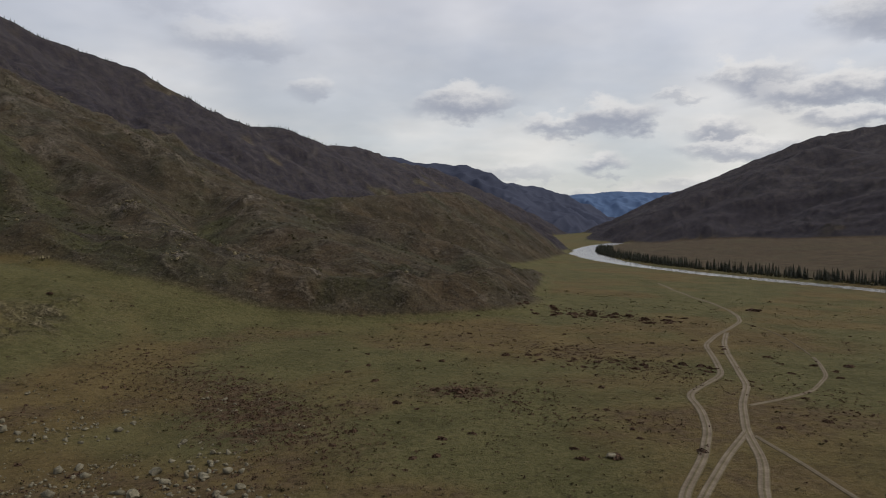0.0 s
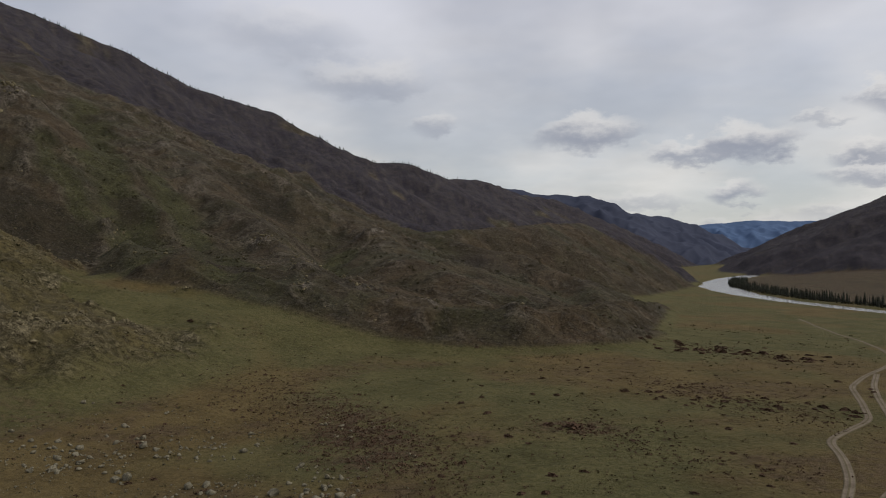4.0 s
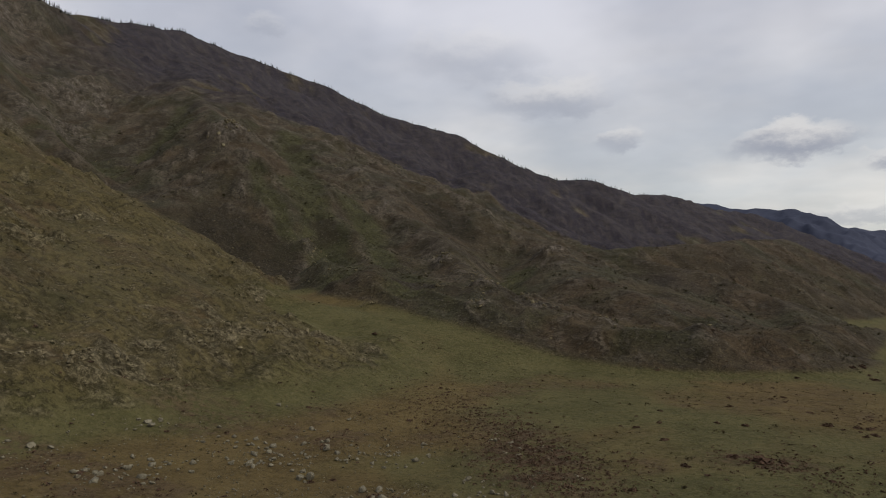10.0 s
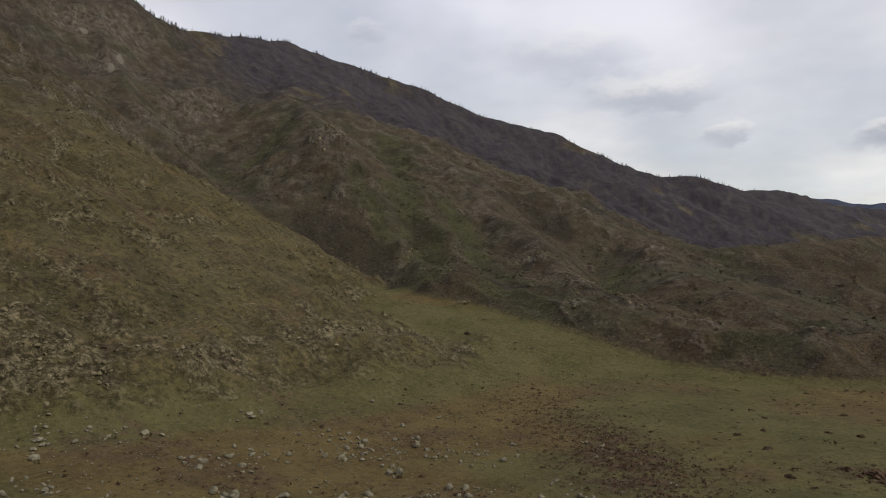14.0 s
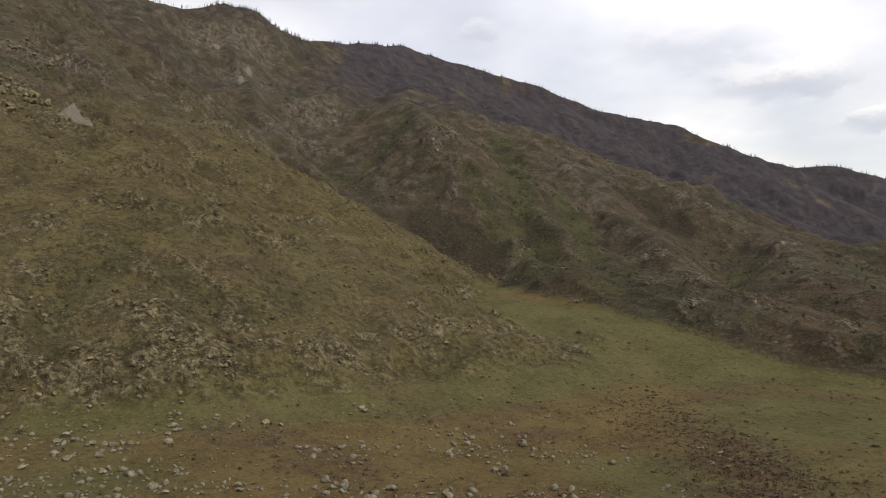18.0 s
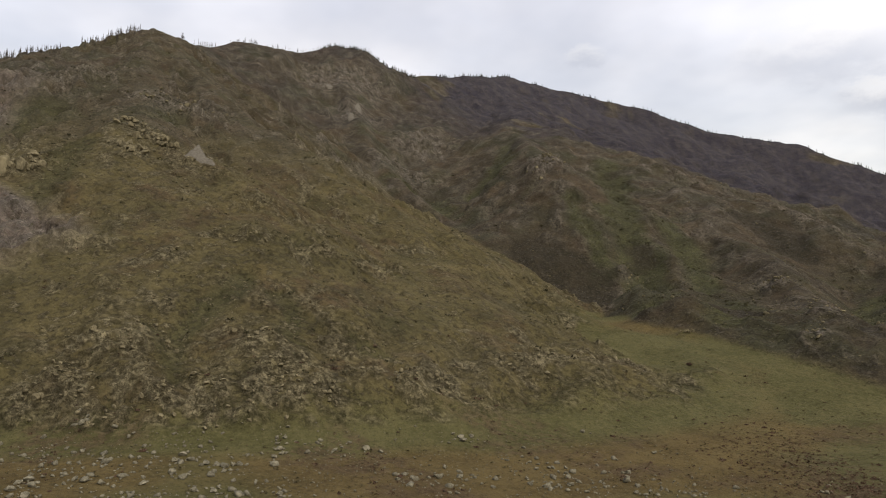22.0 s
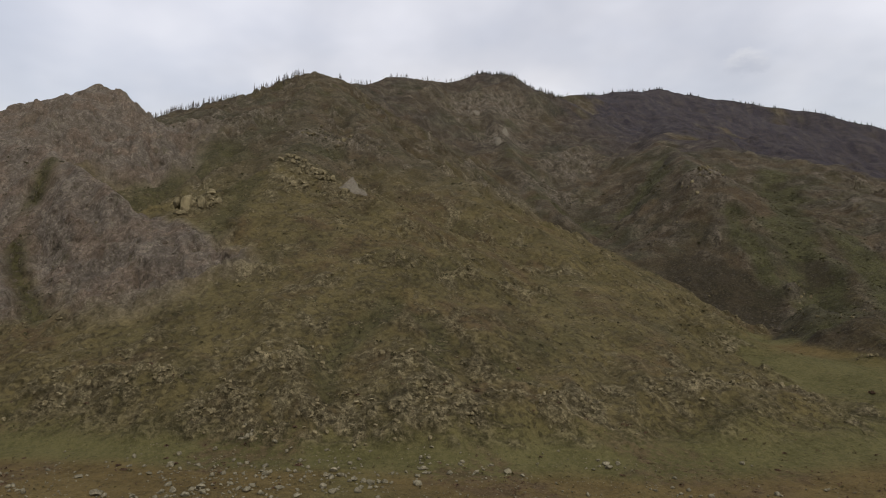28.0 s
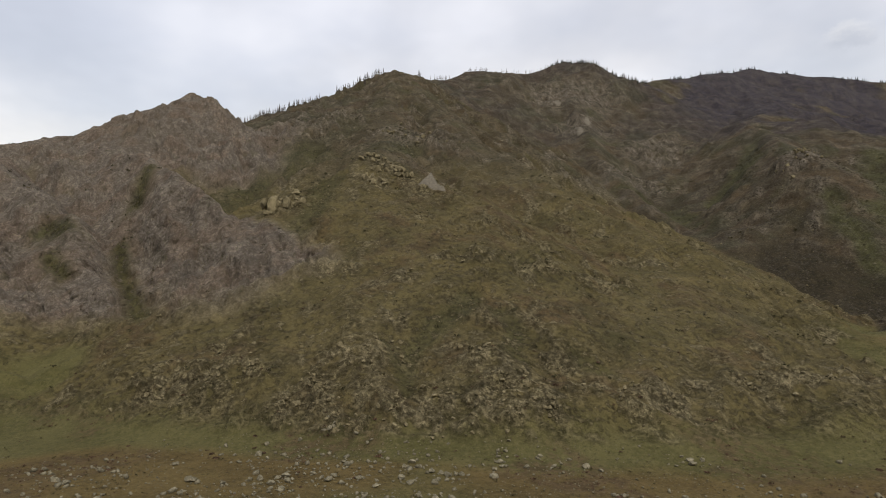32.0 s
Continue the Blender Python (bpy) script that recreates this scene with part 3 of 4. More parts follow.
def plain_material(name, lo, hi, scale=1.0, rough=0.9, spec=0.2, bump=0.3, dist=0.05, vary=0.25):
    m, k, b = material(name, rough, spec)
    p = k.add("ShaderNodeTexCoord").outputs["Object"]
    n1, n2 = k.noise(p, scale, 5, 0.65), k.noise(p, scale * 7, 4, 0.6)
    v = k.math("ADD", k.math("MULTIPLY", n1, 0.6), k.math("MULTIPLY", n2, 0.4))
    col = k.mix(k.step(v, 0.35, 0.65), lo, hi)
    r = k.add("ShaderNodeObjectInfo").outputs["Random"]
    s = k.add("ShaderNodeNewGeometry").outputs["Random Per Island"]
    t = k.math("ADD", k.math("MULTIPLY", k.math("ADD", r, s), vary), 1.0 - vary)
    tint = k.add("ShaderNodeCombineXYZ", {0: t, 1: t, 2: t}).outputs[0]
    k.put(b.inputs["Base Color"], k.mix(1.0, col, tint, "MULTIPLY"))
    bn = k.add("ShaderNodeBump", {"Strength": bump, "Distance": dist, "Height": v})
    k.t.links.new(bn.outputs[0], b.inputs["Normal"])
    return m


M_GROUND = ground_material()
M_BOULDER = plain_material("dull_granite", (0.070, 0.062, 0.040), (0.188, 0.167, 0.114), 1.2, 0.92, 0.2, 0.6, 0.08)
M_STONE = plain_material("lichened_granite", (0.070, 0.057, 0.031), (0.172, 0.144, 0.083), 1.2, 0.92, 0.2, 0.6, 0.08)
M_TRACK = plain_material("pale_dust", (0.098, 0.077, 0.052), (0.158, 0.128, 0.091), 0.25, 0.95, 0.1, 0.4, 0.05, 0.05)
M_VERGE = plain_material("worn_turf", (0.066, 0.055, 0.029), (0.112, 0.092, 0.054), 0.25, 0.95, 0.1, 0.4, 0.05, 0.05)
M_BARK = plain_material("grey_bark", (0.05, 0.04, 0.032), (0.10, 0.085, 0.07), 3.0, 0.95, 0.1, 0.6, 0.03)
M_NEEDLE = plain_material("dark_needles", (0.016, 0.018, 0.012), (0.036, 0.038, 0.024), 1.5, 0.85, 0.15, 0.5, 0.1, 0.3)
M_TWIG = plain_material("bare_larch_twigs", (0.060, 0.052, 0.047), (0.125, 0.108, 0.095), 1.5, 0.95, 0.1, 0.4, 0.1, 0.3)
M_SHRUB = plain_material("heath_twigs", (0.050, 0.031, 0.021), (0.110, 0.069, 0.043), 2.0, 0.95, 0.1, 0.5, 0.05, 0.35)
M_TUSSOCK = plain_material("tussock_grass", (0.050, 0.044, 0.020), (0.095, 0.074, 0.038), 2.0, 0.95, 0.1, 0.4, 0.05, 0.35)
M_SCRUB = plain_material("hill_scrub", (0.024, 0.023, 0.011), (0.060, 0.053, 0.027), 2.0, 0.95, 0.1, 0.4, 0.05, 0.4)
# distance haze is painted into both far ranges as a blue base colour
M_FAR = plain_material("haze_tinted_forest", (0.044, 0.049, 0.070), (0.056, 0.062, 0.086), 0.006, 0.98, 0.0, 0.2, 4.0, 0.0)
M_FARTHEST = plain_material("haze_tinted_range", (0.068, 0.105, 0.180), (0.088, 0.130, 0.215), 0.004, 0.98, 0.0, 0.2, 4.0, 0.0)


def water_material():
    m, k, b = material("river_water", 0.22, 0.5)
    p = k.add("ShaderNodeTexCoord").outputs["Object"]
    n = k.noise(p, 0.25, 5, 0.6)
    k.put(b.inputs["Base Color"], k.mix(k.step(k.noise(p, 0.02, 3), 0.4, 0.6), (0.17, 0.165, 0.15), (0.23, 0.225, 0.205)))
    bn = k.add("ShaderNodeBump", {"Strength": 0.5, "Distance": 0.3, "Height": n})
    k.t.links.new(bn.outputs[0], b.inputs["Normal"])
    return m


M_WATER = water_material()

# ---- ground: one sheet to the horizon ----
rr, aa = np.meshgrid(RAD, ANG, indexing="ij")
gx, gy = CX - rr * np.sin(aa), CY + rr * np.cos(aa)
SURVEY = land(gx, gy)
gz, cliff = SURVEY[0], SURVEY[5]
# the cliff stands out in buttresses, with clefts between
turn = aa * 380
jut = 6.0 * (1 - 2.4 * np.abs(perlin(turn - 0.25 * gz, gz * 0.22, 34, 111))) + 3.2 * (1 - 2.4 * np.abs(perlin(turn - 0.3 * gz, gz * 0.3, 13, 112)))
fine, own = cells(turn - 0.3 * gz + 1.5 * perlin(turn, gz, 8, 113), gz * 0.5, 3.4, 5)
jut = cliff * (jut + 2.2 * (own - 0.4) + 1.2 * (0.4 - fine)) - 5 * stroke(gx.astype(np.float32), gy.astype(np.float32), CLEFTS)[0]
me = grid_mesh("ground", gx + jut * np.sin(aa), gy - jut * np.cos(aa), gz)
me.materials.append(M_GROUND)
ground = tagged(new("ground", me), "olive and brown grassland rising to rocky mountain slopes", "ground", kind="structure")


def cover(x, y, z, rise, rock, rd, road, cliff, far, mid, dip, grown, scrub):
    """Where each kind of growth lies."""
    up = np.maximum(smooth(2, 12, rise), mid * smooth(0.5, 4, rise)) * (1 - glade(x, y))
    n1, n2, n3 = fbm(x, y, 120, 4, 71), fbm(x, y, 45, 4, 75), fbm(x, y, 260, 4, 79)
    field = smooth(215, 175, far) * smooth(10, -60, x) + smooth(1.5, 0.5, np.hypot((x + 105) / 34, (y - 195) / 46)) + smooth(1.5, 0.6, np.hypot((x + 195) / 42, (y - 292) / 26))
    dry = smooth(0.0, 0.7, 0.55 * n1 + 0.5 * n2 + 0.22 * smooth(-60, 20, x) + 0.75 * field) * (1 - 0.6 * up) * np.maximum(np.maximum(smooth(-1.0, -6.0, rise + 2.0 * n2), 0.8 * smooth(8.0, 20.0, rise)), smooth(-150, -175, x) * smooth(250, 275, y))
    heath = smooth(0.12, 0.5, n2 + 0.3 * n1) * (1 - up) * smooth(330, 200, far) * 0.7
    hu, hv = (x + 44) * 0.6 - (y - 155) * 0.8, (x + 44) * 0.8 + (y - 155) * 0.6
    heath = np.maximum(heath, smooth(1.5, 0.3, np.hypot(hu / 44, hv / 13) + 0.35 * n2))
    heath = np.maximum(heath, smooth(1.4, 0.4, np.hypot((x - 4) / 12, (y - 166) / 7) + 0.3 * n2))
    far_bank = smooth(15, 60, x - np.interp(y, [p[1] for p in RIVER], [p[0] for p in RIVER])) * (1 - up)
    dark = np.maximum(smooth(0.12, 0.6, scrub - 0.25 * n2), 0.6 * smooth(0.25, 0.6, fbm(x, y, 70, 4, 83)) * smooth(350, 500, far) * mid) * up
    cleft = stroke(x, y, CLEFTS)[0]
    lush = np.clip(smooth(0.2, 0.7, fbm(x, y, 55, 4, 85)) * (0.30 + 0.1 * smooth(85, 170, rise)) + 0.08 * dip * (1 - mid) + smooth(0.1, 0.8, grown - 0.25 * n2) * (0.6 + 0.4 * mid) + 0.7 * smooth(0.2, 0.9, cleft - 0.5 * n2), 0, 1) * up * (1 - dark)
    meadow_top = smooth(1.3, 0.6, np.hypot((x + 823) / 60, (y - 855) / 45) + 0.2 * n2)
    rust = np.maximum(smooth(0.05, 0.5, fbm(x, y, 38, 4, 88) + 0.5 * n1 + 0.15 * mid), smooth(1.4, 0.4, np.hypot((x + 232) / 9, (y - 205) / 16) + 0.2 * n2)) * up * (1 - lush) * (1 - dark)
    rust = np.maximum(rust, far_bank)
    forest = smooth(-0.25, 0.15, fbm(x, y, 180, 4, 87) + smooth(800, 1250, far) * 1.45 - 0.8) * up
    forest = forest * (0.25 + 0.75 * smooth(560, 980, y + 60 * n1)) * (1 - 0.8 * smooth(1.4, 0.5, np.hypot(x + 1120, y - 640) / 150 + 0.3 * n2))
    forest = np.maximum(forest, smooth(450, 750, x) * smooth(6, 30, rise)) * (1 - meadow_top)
    return dict(slope_turf=up, dry=np.clip(dry, 0, 1), heath=np.clip(heath, 0, 1), middle=np.clip(np.maximum(mid, 0.85 * smooth(100, 200, rise + 25 * n1)) * up + far_bank, 0, 1), lush=lush, dark=np.clip(dark, 0, 1), forest=forest,
                rock=rock * (1 - 0.6 * forest) * (1 - cleft), cliff=cliff, rust=rust)


COVER = cover(gx.astype(np.float32), gy.astype(np.float32), *SURVEY)
for key, val in COVER.items():
    share(me, key, val)


def probe(x, y):
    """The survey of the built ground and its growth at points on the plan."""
    x, y = np.atleast_1d(np.asarray(x, float)), np.atleast_1d(np.asarray(y, float))
    a = (np.degrees(np.arctan2(CX - x, y - CY)) + 38) % 360 - 38
    u = np.interp(np.hypot(x - CX, y - CY), RAD, np.arange(len(RAD)))
    v = np.interp(a, np.r_[np.degrees(ANG), 322], np.arange(len(ANG) + 1))
    i, j = np.minimum(u.astype(int), len(RAD) - 2), np.minimum(v.astype(int), len(ANG) - 1)
    fu, fv, j2 = u - i, v - j, (j + 1) % len(ANG)

    def read(g):
        return (g[i, j] * (1 - fv) + g[i, j2] * fv) * (1 - fu) + (g[i + 1, j] * (1 - fv) + g[i + 1, j2] * fv) * fu
    return [read(g) for g in SURVEY[:9]] + [{k: read(g) for k, g in COVER.items()}]


def height(x, y):
    return probe(x, y)[0]


# ---- river ----
def ribbon(line, width, step=6.0, across=6):
    pts = np.array(line, float)
    seg = np.r_[0, np.cumsum(np.hypot(*np.diff(pts, axis=0).T))]
    s = np.arange(0, seg[-1], step)
    k = np.ones(9) / 9
    x = np.interp(s, seg, pts[:, 0])
    y = np.interp(s, seg, pts[:, 1])
    xs = np.convolve(np.pad(x, 4, mode="edge"), k, "valid")
    ys = np.convolve(np.pad(y, 4, mode="edge"), k, "valid")
    tx, ty = np.gradient(xs), np.gradient(ys)
    n = np.hypot(tx, ty) + 1e-9
    o = np.linspace(-width, width, across)
    px, py = xs[:, None] + o * (ty / n)[:, None], ys[:, None] - o * (tx / n)[:, None]
    return px, py


px, py = ribbon(RIVER, 34, 12.0)
me = grid_mesh("water", px[:, ::-1], py[:, ::-1], np.full(px.shape, -4.4), closed=False)
me.materials.append(M_WATER)
tagged(new("water", me), "pale grey river reflecting the bright sky", "river", kind="structure")

# ---- vehicle tracks ----
for line, half in zip(TRACKS, (0.95, 0.95, 0.85, 0.5, 0.6, 0.28)):
    px, py = ribbon(line, half, 1.2, 13)
    pz = height(px.ravel(), py.ravel()).reshape(px.shape)
    o = np.linspace(-1.7, 1.7, 13)
    pz = pz.mean(1, keepdims=True) * 0.5 + pz * 0.5 + 0.16 - 0.09 * np.exp(-((np.abs(o) - 0.85) / 0.35) ** 2) - 0.14 * smooth(1.3, 1.7, np.abs(o))
    me = grid_mesh("road", px, py, pz, closed=False)
    me.materials.append(M_TRACK)
    me.materials.append(M_VERGE)
    idx = np.tile(np.array([1, 0, 0, 0, 0, 1, 1, 0, 0, 0, 0, 1]), px.shape[0] - 1)
    me.polygons.foreach_set("material_index", idx.astype(np.int32))
    tagged(new("road", me), "pale dusty dirt track with two wheel ruts", "dirt road", kind="structure")

# ---- far ranges, blue from haze put into their colour ----
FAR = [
    ("backdrop_range", M_FAR, 0.5, (-900, 1100, 2750, 4500), "wooded mountain range down the valley, tinted blue for haze",
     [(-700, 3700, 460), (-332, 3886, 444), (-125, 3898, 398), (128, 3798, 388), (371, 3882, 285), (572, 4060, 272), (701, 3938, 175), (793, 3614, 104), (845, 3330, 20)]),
    ("backdrop_blue", M_FARTHEST, 0.5, (200, 2200, 3500, 4700), "mountains at the end of the valley, tinted pale blue for haze",
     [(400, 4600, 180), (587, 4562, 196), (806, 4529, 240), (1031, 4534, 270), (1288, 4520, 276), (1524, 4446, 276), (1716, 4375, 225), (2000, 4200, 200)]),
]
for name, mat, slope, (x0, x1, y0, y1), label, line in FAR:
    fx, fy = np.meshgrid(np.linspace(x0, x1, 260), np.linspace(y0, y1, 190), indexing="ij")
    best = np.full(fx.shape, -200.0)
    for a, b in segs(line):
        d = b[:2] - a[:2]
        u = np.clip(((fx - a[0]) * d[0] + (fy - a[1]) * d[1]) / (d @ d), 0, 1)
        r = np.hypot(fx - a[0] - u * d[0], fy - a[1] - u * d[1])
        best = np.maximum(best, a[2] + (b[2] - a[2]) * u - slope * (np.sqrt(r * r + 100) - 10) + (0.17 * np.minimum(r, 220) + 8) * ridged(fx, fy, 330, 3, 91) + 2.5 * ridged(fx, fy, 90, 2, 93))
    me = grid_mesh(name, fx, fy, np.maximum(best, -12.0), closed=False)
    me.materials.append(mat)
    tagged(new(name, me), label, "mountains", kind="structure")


# ---- helpers for things ----
def part(name, me, mat, parent, label=""):
    ob = new(name, me)
    if mat is not None and not me.materials:
        me.materials.append(mat)
    ob.parent = parent
    if label:
        tagged(ob, label)
    return ob


def poly_mesh(name, verts, faces, mat, flat=True):
    me = bpy.data.meshes.new(name)
    me.from_pydata([tuple(v) for v in verts], [], [tuple(f) for f in faces])
    me.materials.append(mat)
    me.polygons.foreach_set("use_smooth", np.full(len(me.polygons), not flat))
    me.update()
    return me


def soup(name, verts, tris, mat):
    """One mesh from many triangles."""
    me = bpy.data.meshes.new(name)
    verts, tris = np.asarray(verts, np.float32), np.asarray(tris, np.int32)
    me.vertices.add(len(verts))
    me.vertices.foreach_set("co", verts.ravel())
    me.loops.add(tris.size)
    me.loops.foreach_set("vertex_index", tris.ravel())
    me.polygons.add(len(tris))
    me.polygons.foreach_set("loop_start", np.arange(0, tris.size, 3, dtype=np.int32))
    me.update(calc_edges=True)
    me.materials.append(mat)
    return me


def stone_shape(rng, detail):
    """A broken, faceted stone of unit size: vertices and triangles."""
    bm = bmesh.new()
    if detail:
        bmesh.ops.create_icosphere(bm, subdivisions=2, radius=0.5)
        cuts = [(Vector(rng.normal(size=3)).normalized(), rng.uniform(0.24, 0.42)) for _ in range(11)]
        for v in bm.verts:
            for n, h in cuts:
                d = v.co.dot(n)
                if d > h:
                    v.co -= n * (d - h)
            v.co += Vector(rng.normal(size=3)) * 0.012
    else:
        for _ in range(13):
            bm.verts.new(Vector(rng.normal(size=3)).normalized() * rng.uniform(0.36, 0.52))
        hull = bmesh.ops.convex_hull(bm, input=bm.verts)
        bmesh.ops.delete(bm, geom=[g for g in hull["geom_interior"] if isinstance(g, bmesh.types.BMVert)], context="VERTS")
    bmesh.ops.triangulate(bm, faces=bm.faces)
    bm.verts.index_update()
    v = np.array([q.co[:] for q in bm.verts])
    f = np.array([[q.index for q in p.verts] for p in bm.faces])
    bm.free()
    v = v * np.array([1.0, rng.uniform(0.65, 1.0), rng.uniform(0.5, 0.85)])
    return v, f


RNG = np.random.RandomState(11)
CHIPS = [stone_shape(RNG, False) for _ in range(10)]
STONES = [stone_shape(RNG, True) for _ in range(12)]


def scatter(n, a0, a1, r0, r1, seed, power=1.0):
    """Points on the plan in a sector about the flight: headings in degrees, ranges in metres."""
    rng = np.random.RandomState(seed)
    a = np.radians(rng.uniform(a0, a1, n))
    r = r0 + (r1 - r0) * rng.uniform(0, 1, n) ** power
    return CX - r * np.sin(a), CY + r * np.cos(a), rng


def strew(name, x, y, z, size, shapes, mat, rng, sink=0.25, label="", category="", upright=False):
    """Many small pieces as one thing of kind stuff."""
    vs, fs, base = [], [], 0
    pick = rng.randint(0, len(shapes), len(x))
    for k, (v, f) in enumerate(shapes):
        m = pick == k
        n = int(m.sum())
        if not n:
            continue
        t = rng.uniform(0, 2 * np.pi, n)
        lean = np.zeros((n, 2)) if upright else rng.uniform(-0.35, 0.35, (n, 2))
        c, s = np.cos(t), np.sin(t)
        p = v[None] * size[m][:, None, None]
        px, py, pz = p[..., 0], p[..., 1], p[..., 2]
        qx, qy = c[:, None] * px - s[:, None] * py, s[:, None] * px + c[:, None] * py
        qz = pz + lean[:, :1] * qx + lean[:, 1:] * qy
        w = np.stack([qx + x[m][:, None], qy + y[m][:, None], qz + (z[m] + size[m] * (0.5 * 0.6 - sink))[:, None] if not upright else qz + z[m][:, None]], -1)
        vs.append(w.reshape(-1, 3))
        fs.append((f[None] + (np.arange(n) * len(v))[:, None, None] + base).reshape(-1, 3))
        base += n * len(v)
    if not vs:
        return None
    return tagged(new(name, soup(name, np.concatenate(vs), np.concatenate(fs), mat)), label, category, kind="stuff")


# ---- loose stones on the slopes ----
def stones_on_slopes():
    x, y, rng = scatter(230000, 15, 108, 150, 520, 21, 1.15)
    z, rise, rock, rd, road, cliff, far, mid, dip, kinds = probe(x, y)
    clump = fbm(x, y, 14, 3, 95)
    want = (0.10 + 0.6 * rock) * smooth(-0.45, 0.5, clump) * smooth(3, 10, rise) * (1 - 0.95 * cliff) * (1 - glade(x, y)) * (1 - 0.8 * kinds["lush"]) * (1 - 0.8 * kinds["dark"])
    keep = rng.uniform(0, 1, len(x)) < want
    size = np.clip(rng.lognormal(-0.45, 0.5, len(x)), 0.35, 2.6) * (0.7 + 0.35 * rock) * (0.6 + far / 700)
    strew("outcrop_rock", x[keep], y[keep], z[keep], size[keep], CHIPS, M_STONE, rng, 0.22, "weathered grey stones breaking through hillside turf", "rocks")
    x, y, rng = scatter(30000, -8, 60, 330, 900, 22, 1.0)
    z, rise, rock, rd, road, cliff, far, mid, dip, kinds = probe(x, y)
    keep = (rng.uniform(0, 1, len(x)) < (0.03 + 0.97 * rock) * smooth(-0.2, 0.5, fbm(x, y, 22, 3, 97)) * 0.55) & (rise > 4)
    size = np.clip(rng.lognormal(0.15, 0.5, len(x)), 0.6, 4.5)
    strew("outcrop_rock", x[keep], y[keep], z[keep], size[keep], CHIPS, M_STONE, rng, 0.2, "grey crags and blocks on the far mountain side", "rocks")


stones_on_slopes()


# ---- outcrops: upright blocks standing out of the turf ----
def outcrops():
    rng = np.random.RandomState(81)
    first = [poly_mesh("block", v, f, M_STONE) for v, f in STONES]
    sites = CRAGS_FOOT + CRAGS_SLOPE + CRAGS_MIDDLE + CRAGS_HIGH[:6]
    for sx, sy, sr in sites:
        high = math.hypot(sx, sy) > 350 and sx < -360
        n = 26 if high else int(np.clip(sr * 0.9, 7, 15))
        g = rng.normal(size=(n, 2)) * sr * 0.5
        bx, by = sx + g[:, 0], sy + g[:, 1]
        bz = height(bx, by)
        z0 = float(height([sx], [sy])[0])
        root = tagged(new("rock_outcrop"), "weathered grey-brown rock outcrop standing out of turf", "outcrop", "outcrops on the slopes")
        root.matrix_world = pose(sx, sy, z0)
        big = 2.3 if high else 1.0 + 0.6 * float(smooth(300.0, 500.0, math.hypot(sx, sy)))
        for k in range(n):
            s = float(rng.uniform(0.9, 2.4)) * big
            ob = part("block", first[rng.randint(len(first))], None, root)
            ob.matrix_local = pose(bx[k] - sx, by[k] - sy, float(bz[k]) - z0 + 0.26 * s, rng.uniform(-25, 25), rng.uniform(-25, 25), rng.uniform(0, 360)) @ Matrix.Diagonal((s, s * 0.85, s * rng.uniform(0.9, 1.6), 1))

    # a pale upright buttress at the edge of the cliff
    root = tagged(new("rock_buttress"), "pale upright rock buttress beside a dark cliff", "outcrop")
    root.matrix_world = pose(-376, 42, float(height([-376], [42])[0]) - 3.0)
    for k in range(9):
        bx, by = rng.uniform(-4, 4), (k - 4) * 2.3
        ob = part("block", first[rng.randint(len(first))], None, root)
        tall = 17 - 1.1 * abs(k - 3) + rng.uniform(-2, 2)
        ob.matrix_local = pose(bx, by, 1.5 + rng.uniform(-1, 1), rng.uniform(-9, 9), rng.uniform(-9, 9), rng.uniform(0, 360)) @ Matrix.Diagonal((7.5, 6.6, tall, 1))


outcrops()


